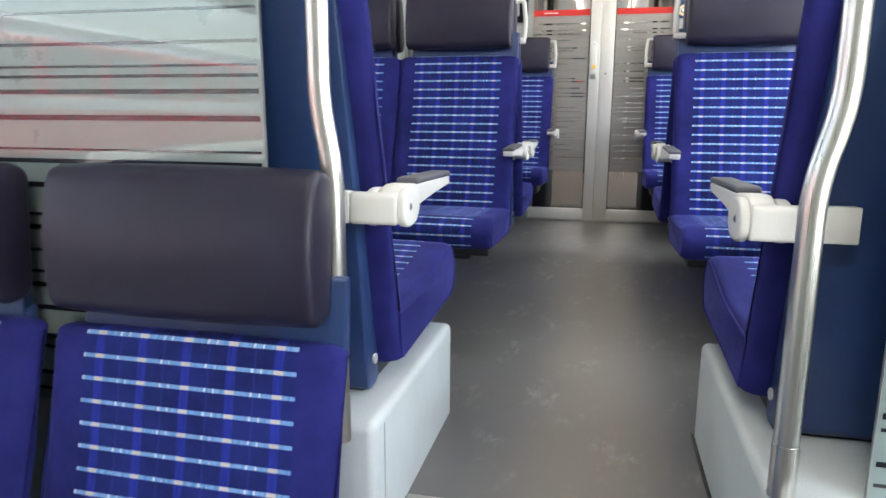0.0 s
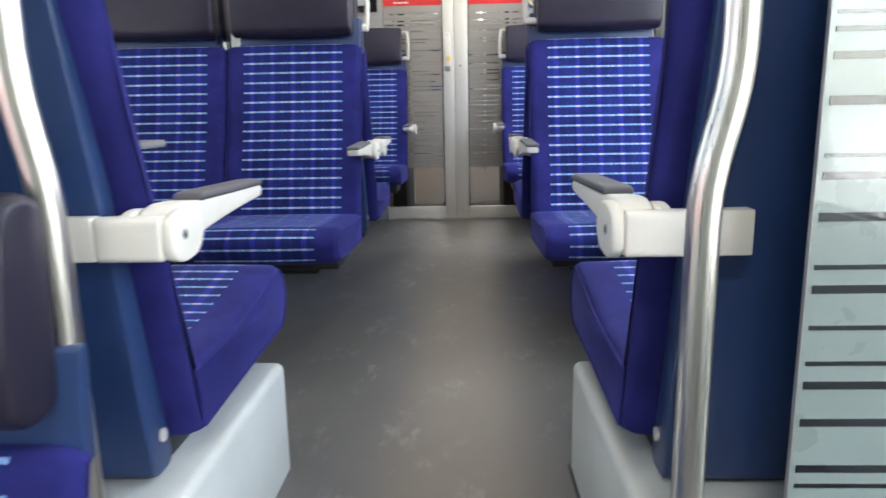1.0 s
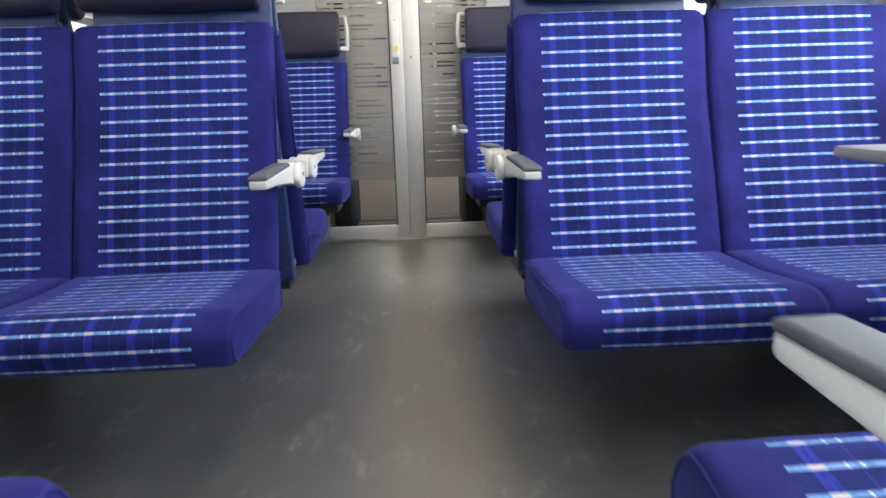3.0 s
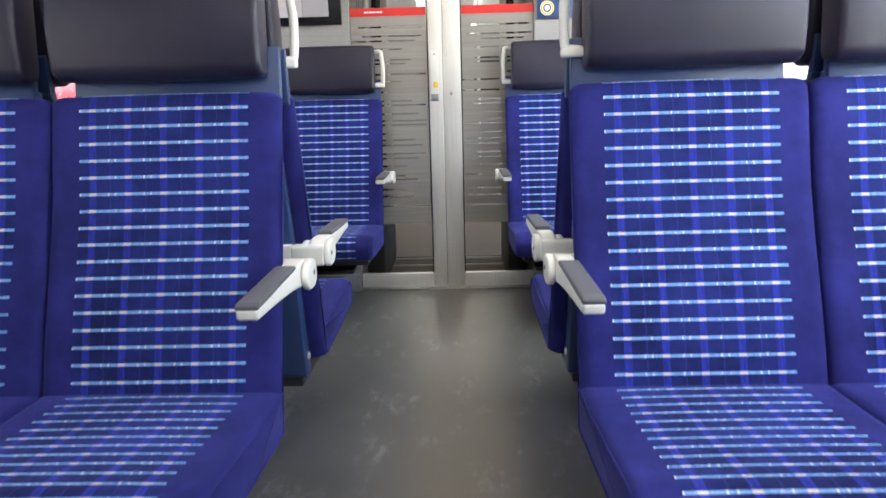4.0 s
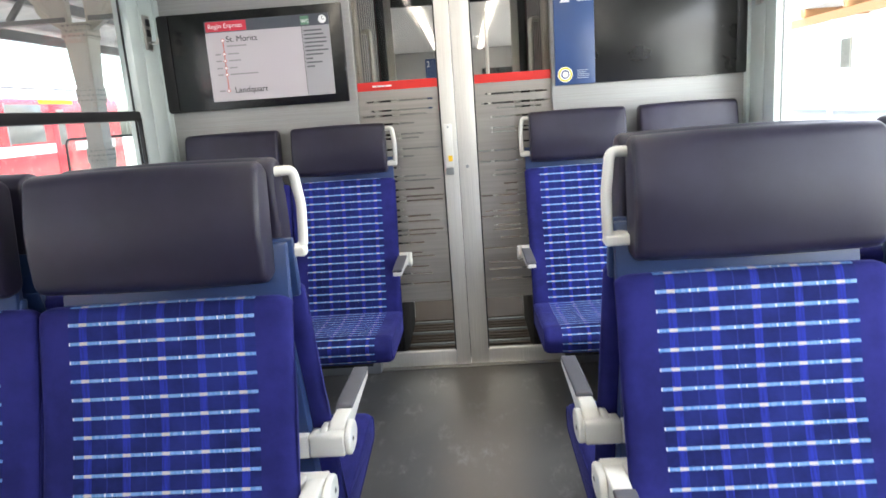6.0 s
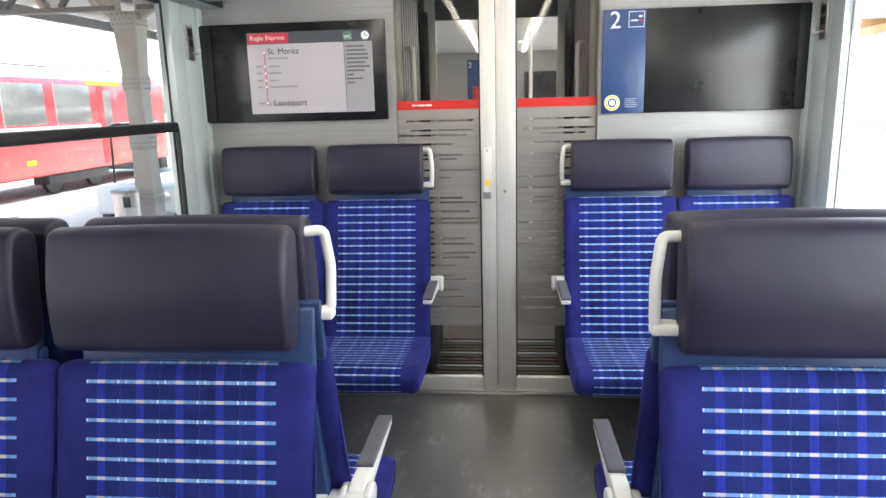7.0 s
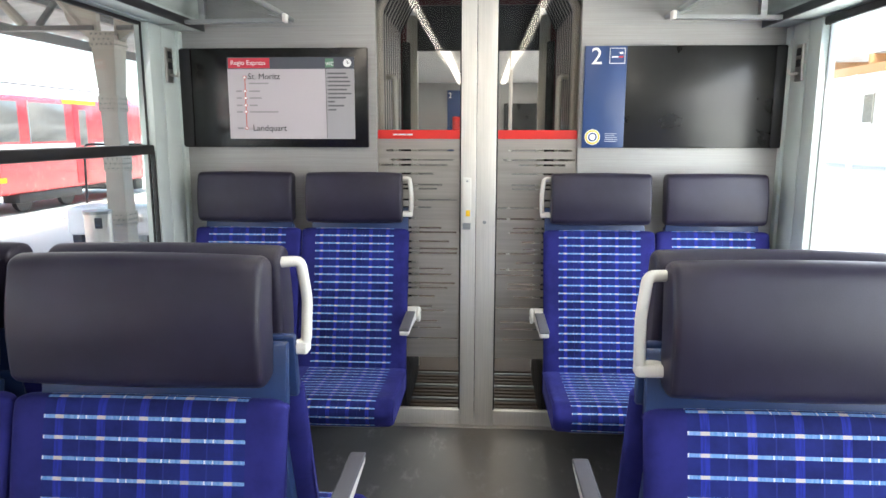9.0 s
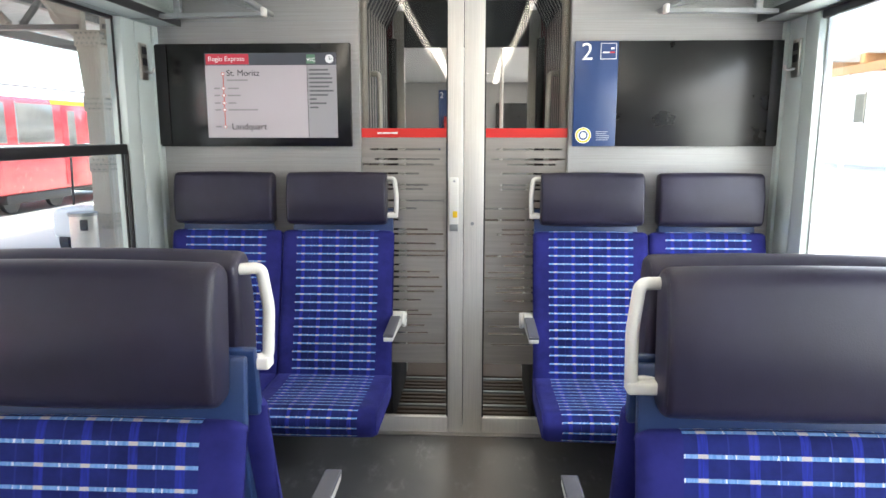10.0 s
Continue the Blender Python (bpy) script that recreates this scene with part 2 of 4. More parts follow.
def soft_sweep(poly, x0, x1, r, steps=4, crown=0.0, mid=8, vstart=0.0, draw=1.0):
    """The outline (depth, height) drawn along x, with rounded ends. Depth d lies at y = -d. UV: metres across and along the outline."""
    bm = bmesh.new()
    uvl = bm.loops.layers.uv.new("UVMap")
    c = (x0 + x1) / 2
    ends = [(x0 + r * (1 - math.cos(math.pi / 2 * k / steps)), r * draw * (1 - math.sin(math.pi / 2 * k / steps))) for k in range(steps + 1)]
    middle = [(x0 + r + (x1 - x0 - 2 * r) * k / mid, 0.0) for k in range(1, mid)]
    stations = ends + middle + [(x1 + x0 - x, d) for x, d in reversed(ends)]
    arc = [vstart]
    for i in range(1, len(poly) + 1):
        arc.append(arc[-1] + (poly[i % len(poly)] - poly[i - 1]).length)
    rings = []
    for x, d in stations:
        f = 1 - ((x - c) / ((x1 - x0) / 2)) ** 2
        ring = inset(poly, d - crown * f)
        rings.append([bm.verts.new((x, -p.x, p.y)) for p in ring])
    n = len(poly)
    for j in range(len(rings) - 1):
        for i in range(n):
            f = bm.faces.new((rings[j][i], rings[j][(i + 1) % n], rings[j + 1][(i + 1) % n], rings[j + 1][i]))
            for loop, (jj, ii) in zip(f.loops, ((j, i), (j, i + 1), (j + 1, i + 1), (j + 1, i))):
                loop[uvl].uv = (stations[jj][0] - c, arc[ii])
    for ring in (rings[0], rings[-1]):
        f = bm.faces.new(ring)
        for loop in f.loops:
            loop[uvl].uv = (1.0, 1.0)
    return bm


def tube(points, radius, sides=10, closed=False, bm=None):
    """A round bar along points."""
    bm = bm or bmesh.new()
    pts = [Vector(p) for p in points]
    n = len(pts)
    rings, up = [], None
    for i, p in enumerate(pts):
        if closed:
            t = pts[(i + 1) % n] - pts[i - 1]
        else:
            t = pts[min(i + 1, n - 1)] - pts[max(i - 1, 0)]
        t.normalize()
        if up is None:
            up = t.orthogonal().normalized()
        up = (up - t * up.dot(t)).normalized()
        side = t.cross(up)
        rings.append([bm.verts.new(p + (up * math.cos(a) + side * math.sin(a)) * radius) for a in (2 * math.pi * k / sides for k in range(sides))])
    for i in range(n if closed else n - 1):
        a, b = rings[i], rings[(i + 1) % n]
        for k in range(sides):
            bm.faces.new((a[k], a[(k + 1) % sides], b[(k + 1) % sides], b[k]))
    if not closed:
        bm.faces.new(rings[0])
        bm.faces.new(rings[-1])
    return bm


def bent(points, r, n=6):
    """Points of a bar with rounded bends."""
    pts = [Vector(p) for p in points]
    out = [pts[0]]
    for i in range(1, len(pts) - 1):
        p, da, db = pts[i], pts[i - 1] - pts[i], pts[i + 1] - pts[i]
        r1 = min(r, da.length * 0.48, db.length * 0.48)
        s, e = p + da.normalized() * r1, p + db.normalized() * r1
        out += [s * (1 - t) ** 2 + p * 2 * t * (1 - t) + e * t ** 2 for t in (k / n for k in range(n + 1))]
    return out + [pts[-1]]


def disc(center, axis, radius, depth, sides=16, bm=None):
    a = Vector(axis).normalized()
    c = Vector(center)
    return tube([c - a * depth / 2, c + a * depth / 2], radius, sides, bm=bm)


def prism(poly, x0, x1, r=0.0):
    """An outline of (y, z) drawn along x."""
    bm = bmesh.new()
    a = [bm.verts.new((x0, p[0], p[1])) for p in poly]
    b = [bm.verts.new((x1, p[0], p[1])) for p in poly]
    n = len(poly)
    bm.faces.new(a)
    bm.faces.new(b[::-1])
    for i in range(n):
        bm.faces.new((a[i], b[i], b[(i + 1) % n], a[(i + 1) % n]))
    bmesh.ops.recalc_face_normals(bm, faces=bm.faces)
    if r:
        bmesh.ops.bevel(bm, geom=bm.edges, offset=r, segments=2, affect="EDGES", profile=0.5)
    return bm


def prism_y(points, y0, y1):
    """A flat piece with the outline (x, z), between two depths."""
    bm = bmesh.new()
    a = [bm.verts.new((p[0], y0, p[1])) for p in points]
    b = [bm.verts.new((p[0], y1, p[1])) for p in points]
    bm.faces.new(a)
    bm.faces.new(b[::-1])
    for k in range(len(points)):
        bm.faces.new((a[k], b[k], b[(k + 1) % len(points)], a[(k + 1) % len(points)]))
    return bm


def empty(name, m=None):
    ob = new(name)
    ob.empty_display_size = 0.1
    if m is not None:
        ob.matrix_world = m
    return ob


def words(name, text, size, material, m, parent, align="LEFT"):
    """Lettering as a mesh, standing upright and facing -y."""
    cu = bpy.data.curves.new(name, "FONT")
    cu.body, cu.size, cu.align_x, cu.extrude = text, size, align, 0.0006
    tmp = new(name, cu)
    me = bpy.data.meshes.new_from_object(tmp.evaluated_get(bpy.context.evaluated_depsgraph_get()))
    bpy.data.objects.remove(tmp)
    me.materials.clear()
    me.materials.append(material)
    ob = new(name, me)
    ob.parent = parent
    ob.matrix_local = m
    return ob


# ---- the setting: floor, walls, ceiling ----
HALF = 1.335          # inner half width of the coach
END = 4.80            # the end wall's face
LOW = -0.54           # the floor of the entrance part

tagged(part("floor", box(-1.45, 1.45, 1.14, 4.86, -0.12, 0.0), FLOOR), "worn dark grey rubber coach floor with pale scuffs", "floor", "", "structure")
tagged(part("floor_entrance", box(-1.45, 1.45, -2.6, 1.14 - 0.56, LOW - 0.1, LOW), FLOOR), "dark grey rubber floor of the lower entrance part", "floor", "", "structure")
for i in range(2):
    y = 1.14 - 0.28 * (i + 1)
    step = part("step", box(-0.27, 0.27, y, y + 0.28, LOW - 0.05, -0.18 * (i + 1), 0.004), FLOOR)
    tagged(step, "dark grey rubber-covered step of the aisle stairs", "step", "aisle steps", "structure")
    tagged(part("step_nosing", box(-0.27, 0.27, y - 0.004, y + 0.03, -0.18 * (i + 1) + 0.001, -0.18 * (i + 1) + 0.005, 0.001), STEEL), "steel edge strip of a step", "edge strip", "", "structure")
tagged(part("floor_nosing", box(-0.285, 0.285, 1.125, 1.155, -0.05, 0.003, 0.002), STEEL), "worn steel strip at the floor's edge", "edge strip", "", "structure")

for s, nm in ((-1, "west"), (1, "east")):
    wall = empty("wall_" + nm)
    tagged(wall, "pale mint coach side wall with window posts", "wall", "", "structure")
    x0, x1 = s * HALF, s * (HALF + 0.062)
    part("lower_panel", box(x0, x1, 0.98, END + 0.06, -0.1, 0.80), MINT, wall)
    part("lower_panel", box(x0, x1, -2.6, 0.98, LOW - 0.1, 0.35), MINT, wall)
    part("upper_panel", box(x0, x1, 0.80, END + 0.06, 1.852, 2.3), MINT, wall)
    part("upper_panel", box(x0, x1, -2.6, 0.799, 1.80, 2.3), MINT, wall)
    part("entrance_upper_panel", box(x0, x1, -2.6, 0.80, 1.45, 1.80), MINT, wall)
    for y0, y1 in ((0.80, 1.05), (2.70, 3.0), (4.505, 4.610), (4.614, 4.752)):
        part("post", box(x0, x1, y0, y1, 0.80 if y0 > 1 else 0.35, 1.85, 0.004), MINT, wall)
    part("post", box(x0, x1, -2.6, -1.15, 0.35, 1.45, 0.004), MINT, wall)
    part("corner_post", box(s * (HALF - 0.012), x1, 4.753, END + 0.06, 0.80, 1.85, 0.006), MINT, wall)
    for k, (y0, y1, z0, z1) in enumerate(((1.05, 2.70, 0.80, 1.85), (3.0, 4.505, 0.80, 1.85), (-1.15, 0.80, 0.35, 1.45))):
        win = empty("window_%d" % (k + 1 + (3 if s > 0 else 0)))
        tagged(win, "large coach side window in a black rubber seal", "window", "side windows", "structure")
        xg = s * (HALF + 0.055)
        pane = part("pane", box(xg - 0.004, xg + 0.004, y0 - 0.01, y1 + 0.01, z0 - 0.01, z1 + 0.01), GLASS, win)
        pane.visible_shadow = False
        part("seal", box(s * (HALF + 0.03), s * (HALF + 0.036), y1 - 0.008, y1, z0, z1), BLACK if s < 0 else GREY, win)
        part("seal", box(s * (HALF + 0.03), s * (HALF + 0.045), y0, y0 + 0.014, z0, z1), BLACK, win)
        part("seal", box(s * (HALF + 0.03), s * (HALF + 0.045), y0 + 0.014, y1 - 0.014, z0, z0 + 0.014), BLACK, win)
        part("seal", box(s * (HALF + 0.03), s * (HALF + 0.045), y0 + 0.014, y1 - 0.014, z1 - 0.014, z1), BLACK, win)
        if s > 0 and k < 2:
            part("blind_roll", box(s * (HALF + 0.006), s * (HALF + 0.029), y0, y1, 1.817, 1.849, 0.006), DARK, win, "dark rolled-up sun blind under the window top")
        if s < 0 and k < 2:
            part("transom", box(s * (HALF + 0.005), s * (HALF + 0.05), y0, y1 - 0.003, 1.315, 1.355, 0.008), BLACK, win, "thick black transom bar of the hopper window")
            part("frame_bar", box(s * (HALF + 0.005), s * (HALF + 0.022), y1 - 0.014, y1 - 0.003, z0, 1.33, 0.003), BLACK, win)

# glowing panel added out of view where the entrance fill lamp hangs
lamp = empty("ceiling_light")
tagged(lamp, "small flat unseen panel added for the fill light over the entrance part", "ceiling light")
part("frame", box(-0.34, 0.34, -0.80, -0.60, 2.135, 2.16, 0.003), GREY, lamp)
part("diffuser", box(-0.31, 0.31, -0.775, -0.625, 2.128, 2.135), glowing("entrance_fill_panel", (1, 0.96, 0.9), 0.5), lamp)
ceiling = part("ceiling", box(-1.44, 1.44, -2.6, END + 0.06, 2.16, 2.26), CEIL)
tagged(ceiling, "pale grey coach ceiling panel", "ceiling", "", "structure")
tagged(part("wall_south", box(-1.44, 1.44, -2.72, -2.6, LOW - 0.1, 2.3), MINT), "plain pale wall closing the entrance part", "wall", "", "structure")
for s in (-1, 1):
    for y0, y1 in ((0.2, 4.6),):
        lamp = empty("ceiling_light")
        tagged(lamp, "long slim ceiling light strip with white diffuser", "ceiling light", "ceiling light strips")
        part("frame", box(s * 0.365 - 0.04, s * 0.365 + 0.04, y0, y1, 2.135, 2.16, 0.003), GREY, lamp)
        part("diffuser", box(s * 0.365 - 0.026, s * 0.365 + 0.026, y0 + 0.02, y1 - 0.02, 2.128, 2.135), glowing("light_diffuser", (1, 0.93, 0.82), 0.35), lamp)


# ---- seats ----
CACHE = {}


def cached(key, name, make, material, parent, label=""):
    if key in CACHE:
        ob = new(name, CACHE[key])
        ob.parent = parent
        if label:
            tagged(ob, label)
    else:
        ob = part(name, make(), material, parent, label)
        CACHE[key] = ob.data
    return ob


BACK = fillet([(0.0635, 0.957), (0.0755, 0.930), (0.094, 0.85), (0.115, 0.75), (0.143, 0.66), (0.180, 0.56), (0.211, 0.47), (0.238, 0.38), (0.264, 0.285), (0.214, 0.262), (0.135, 0.60), (0.026, 0.951)],
              [0.014, 0.02, 0.04, 0.04, 0.05, 0.05, 0.05, 0.05, 0.03, 0.02, 0.05, 0.018])
WEAVE = 0.035         # from one light stripe to the next


def weave_start(z):
    """Where the weave begins on the backrest's outline, so that a stripe lies at height z of its front."""
    run = 0.0
    for a, b in zip(BACK, BACK[1:]):
        if a.y >= z > b.y:
            return 2 * WEAVE - run - (b - a).length * (a.y - z) / (a.y - b.y)
        run += (b - a).length


CUSHION = fillet([(0.205, 0.366), (0.42, 0.368), (0.55, 0.379), (0.642, 0.387), (0.692, 0.352), (0.672, 0.283), (0.45, 0.272), (0.226, 0.264)],
                 [0.015, 0.08, 0.08, 0.045, 0.05, 0.035, 0.05, 0.02])
CUSHION_HIGH = fillet([(0.205, 0.376), (0.42, 0.378), (0.58, 0.408), (0.662, 0.424), (0.708, 0.358), (0.675, 0.280), (0.45, 0.274), (0.222, 0.264)],
                      [0.015, 0.08, 0.08, 0.05, 0.06, 0.04, 0.05, 0.02])
HEAD = fillet([(0.012, 1.19), (0.045, 1.208), (0.082, 1.20), (0.108, 1.10), (0.103, 1.0), (0.075, 0.984), (0.03, 0.99)],
              [0.02, 0.02, 0.03, 0.09, 0.03, 0.02, 0.03])
SHELLP = fillet([(0.014, 0.97), (0.036, 0.97), (0.136, 0.60), (0.212, 0.250), (0.200, 0.234), (0.150, 0.234), (0.098, 0.60)], [0.008, 0.008, 0.05, 0.01, 0.01, 0.02, 0.1])
PLATE = fillet([(0.014, 1.05), (0.032, 1.05), (0.050, 0.93), (0.024, 0.93)], 0.006, 3)


def ring_points(poly, x, d):
    return [(x, -p.x, p.y) for p in inset(poly, d)][::2]


def armrest(side, parent):
    """A white armrest bracket with its fork and fold-down arm, on the side that faces the aisle."""
    def hub():
        o = fillet([(0.069, 0.552), (0.128, 0.552), (0.138, 0.575), (0.128, 0.598), (0.069, 0.605)], [0.008, 0.015, 0.02, 0.012, 0.012])
        return soft_sweep(o, *sorted((side * 0.207, side * 0.284)), 0.004, mid=2)

    def cheek(x0, x1, top):
        o = fillet([(0.070, 0.556), (0.100, 0.545), (0.145, 0.549), (0.167, 0.575), (0.150, top - 0.002), (0.108, top + 0.003), (0.072, top - 0.008)], [0.02, 0.03, 0.035, 0.035, 0.03, 0.03, 0.02])
        return soft_sweep(o, *sorted((side * x0, side * x1)), 0.0045, mid=2, steps=3)

    def arm():
        o = fillet([(0.088, 0.562), (0.140, 0.556), (0.205, 0.566), (0.330, 0.5755), (0.456, 0.581), (0.459, 0.599), (0.205, 0.606), (0.165, 0.6105), (0.120, 0.612), (0.092, 0.600)],
                   [0.02, 0.03, 0.05, 0.05, 0.006, 0.006, 0.02, 0.03, 0.02, 0.02])
        return soft_sweep(o, *sorted((side * 0.246, side * 0.2825)), 0.005, mid=2)

    def pad():
        o = fillet([(0.196, 0.6055), (0.458, 0.5985), (0.459, 0.606), (0.448, 0.610), (0.21, 0.6165), (0.198, 0.6145)], 0.005, 3)
        return soft_sweep(o, *sorted((side * 0.2445, side * 0.284)), 0.004, mid=2)

    a = cached(("hub", side), "armrest", hub, WHITE, parent, "ivory plastic fold-down armrest with grey pad")
    cached(("cheek", side), "fork", lambda: cheek(0.283, 0.298, 0.608), WHITE, a)
    cached(("inner_cheek", side), "fork", lambda: cheek(0.228, 0.244, 0.606), WHITE, a)
    cached(("arm", side), "arm", arm, WHITE, a)
    cached(("pad", side), "pad", pad, PAD, a, "grey soft armrest pad")
    cached(("pivot_hole", side), "screw", lambda: disc((side * 0.298, -0.103, 0.579), (1, 0, 0), 0.0062, 0.002, 12), GREY, a)
    cached(("pivot_screw", side), "screw", lambda: disc((side * 0.2988, -0.103, 0.579), (1, 0, 0), 0.0035, 0.002, 6), DARK, a)
    cached(("plate", side), "mounting_plate", lambda: prism([(-0.092, 0.5535), (-0.0695, 0.5535), (-0.0695, 0.604), (-0.092, 0.604)], side * 0.146, side * 0.2065, 0.002), WHITE, a)


def seat(x, c, facing, z=0.0, side=0, handle=False, label="", stripe=0.926, neck=0, high=False):
    """A coach seat whose back stands at y = c. facing: -1 or 1 along y. side: the aisle's side, seen in the seat's own axes."""
    ob = empty("train_seat", pose(x, c, z, 0, 0, 0 if facing < 0 else 180))
    tagged(ob, label or "blue velvet train seat with light stripes and leather headrest", "train seat", "train seats")
    cached(("back", stripe), "backrest", lambda: soft_sweep(BACK, -0.244, 0.244, 0.030, steps=5, crown=0.003, vstart=weave_start(stripe), draw=0.62), FABRIC, ob)
    form = CUSHION_HIGH if high else CUSHION
    cu = cached(("cushion", high), "seat_cushion", lambda: soft_sweep(form, -0.244, 0.244, 0.022, crown=0.003, vstart=0.006, draw=0.6), FABRIC, ob)
    for e in (-1, 1):
        cached(("welt", e, high), "piping", lambda: tube(ring_points(form, e * 0.2435, 0.0105), 0.003, 6, True), VELVET, cu)
    head = cached("head", "headrest", lambda: soft_sweep(HEAD, -0.215, 0.215, 0.012, crown=0.004, steps=4), LEATHER, ob, "dark grey-violet leather headrest pad")
    for e in (-1, 1):
        cached(("pipe", e), "piping", lambda: tube(ring_points(HEAD, e * 0.2105, 0.0055), 0.0022, 6, True), PIPING, head)
    cached("shell", "back_shell", lambda: soft_sweep(SHELLP, -0.205, 0.205, 0.006, mid=2, steps=2), SHELL, ob, "dark navy laminate seat back shell")
    wide = side or neck
    lo, hi = (-0.20, 0.20) if not wide else ((-0.20, 0.238) if wide > 0 else (-0.238, 0.20))
    cached(("neck", wide), "upper_shell", lambda: soft_sweep(PLATE, lo, hi, 0.004, mid=2, steps=2), SHELL, ob)
    for e in (-1, 1):
        cached(("screw", e), "screw", lambda: disc((e * 0.2062, -0.183, 0.287), (1, 0, 0), 0.0095, 0.005, 12), DOORALU, ob, "bright screw head")
    cached("bracket", "support_bracket", lambda: box(-0.19, 0.19, -0.40, -0.17, 0.205, 0.268, 0.006), DARK, ob, "dark steel cantilever bracket under the seat")
    if side:
        armrest(side, ob)
    if handle:
        def bar():
            x0, x1 = side * 0.195, side * 0.246
            return tube(bent([(x0, -0.03, 1.178), (x1, -0.046, 1.180), (x1 + side * 0.009, -0.050, 1.11), (x1 + side * 0.006, -0.044, 1.026), (x0, -0.02, 1.024)], 0.013), 0.0098, 14)
        def foot():
            return box(*sorted((side * 0.198, side * 0.2585)), -0.056, -0.024, 1.010, 1.030, 0.005, 3)
        cached(("foot", side), "handle_foot", foot, WHITE, ob)
        cached(("bar", side), "grab_handle", bar, WHITE, ob, "ivory plastic grab handle beside the headrest")
    return ob


MID, PITCH = 2.845, 1.91
for s in (-1, 1):
    for k, x in enumerate((0.550, 1.040) if s > 0 else (0.536, 1.026)):
        aisle = k == 0
        seat(s * x, MID, -1, 0, -s if aisle else 0, aisle and s > 0)
        seat(s * x, MID, 1, 0, s if aisle else 0, aisle and s < 0)
        seat(s * x, MID + PITCH, -1, 0.025, -s if aisle else 0, aisle, "blue velvet train seat with light stripes against the end wall")
        seat(s * x + (-0.012 if s > 0 else -0.006), MID - PITCH, 1, 0, s if aisle else 0, False, "blue velvet train seat on a grey podest behind the glass screen", high=True)
for x in (-0.537, -1.055):
    seat(x, MID - PITCH - 0.008, -1, LOW - 0.018, 0, False, "blue velvet train seat in the lower entrance part", 0.9485, 1 if x > -1 else 0)


# ---- podests, glass screens and poles at the steps ----
BARS = ((0.875, 3), (0.828, 4), (0.794, 3), (0.779, 4), (0.756, 6), (0.716, 7), (0.666, 3), (0.647, 6), (0.608, 7), (0.559, 4), (0.537, 7), (0.498, 4), (0.461, 4), (0.438, 7), (0.398, 7),
        (0.347, 7), (0.328, 4), (1.20, 5), (1.16, 3), (1.12, 6), (1.07, 4), (1.03, 6), (0.985, 3), (0.94, 6), (0.91, 4), (0.28, 6), (0.25, 4))
for s in (-1, 1):
    pod = empty("podest")
    tagged(pod, "pale grey painted podest under the seats beside the aisle", "podest", "seat podests", "structure")
    y0 = 0.84 if s > 0 else 0.97
    part("body", box(s * 0.287, s * HALF, y0, 1.55, LOW, 0.228, 0.016, 4), PODEST, pod)
    if s < 0:
        part("edge_joint", box(s * 0.2862, s * 0.30, 1.02, 1.0225, -0.02, 0.212), GREY, pod)
    if s > 0:
        part("skirting", box(s * 0.281, s * 0.287, y0 + 0.05, 1.545, -0.004, 0.005), DARK, pod)
    screen = empty("glass_screen")
    tagged(screen, "frosted pale green glass screen with clear horizontal stripes", "glass screen", "glass screens at the steps")
    gy = 0.0 if s > 0 else 0.014
    ge = 0.412 if s > 0 else 0.442
    part("pane", box(s * ge, s * 1.33, gy + 0.924, gy + 0.930, 0.229 if s < 0 else 0.06, 1.55), FROST, screen, smooth=False)
    for z, mm in BARS:
        part("stripe", box(s * (ge + 0.0045), s * 1.325, gy + 0.9229, gy + 0.9237, z - mm * 0.0006, z + mm * 0.0006), STRIPE, screen, smooth=False)
    part("edge", box(s * (ge - 0.0015), s * (ge - 0.0002), gy + 0.9238, gy + 0.9302, 0.23, 1.55), GREY, screen)
    pole = empty("grab_pole")
    tagged(pole, "bent brushed steel grab pole beside the aisle steps", "grab pole", "grab poles")
    zb = 0.228
    py, xl, xu = (0.908, 0.303, 0.327) if s > 0 else (0.918, 0.325, 0.343)
    part("tube", tube(bent([(s * xl, py, zb), (s * xl, py, 0.64), (s * xu, py, 0.74), (s * xu, py, 2.16)], 0.04, 8), 0.0160, 20), STEEL, pole)
    part("sleeve", tube([(s * xl, py, zb), (s * xl, py, zb + 0.075)], 0.0172, 20), STEEL, pole)
    part("clamp", box(s * 0.31, s * 0.37, 0.88, 0.93, 1.22, 1.25, 0.004), STEEL, pole)

# steel carriers that hold the seats at the side walls
for s in (-1, 1):
    for yc in (MID - 0.28, MID + 0.28, MID + PITCH - 0.28):
        t = empty("seat_carrier")
        tagged(t, "dark steel cantilever beam holding the seats at the wall", "seat support", "seat carriers")
        part("beam", box(s * 0.42, s * 1.334, yc - 0.10, yc + 0.10, 0.185, 0.2045, 0.006), DARK, t)
        part("wall_plate", box(s * 1.312, s * 1.334, yc - 0.16, yc + 0.16, 0.05, 0.26, 0.004), DARK, t)

TABLE = plain("grey_table_laminate", (0.27, 0.265, 0.26), 0.4)
# small tables at the windows
for s in (-1, 1):
    for yc in (1.98, MID + PITCH / 2 + 0.02):
        t = empty("window_table")
        tagged(t, "small grey folding table fixed under the window", "table", "window tables")
        part("top", prism([(yc - 0.14, 0.632), (yc + 0.13, 0.632), (yc + 0.13, 0.652), (yc - 0.14, 0.652)], s * 0.735, s * 1.332, 0.006), TABLE, t)
        part("bracket", box(s * 1.18, s * 1.332, yc - 0.03, yc + 0.03, 0.52, 0.632, 0.006), GREY, t)

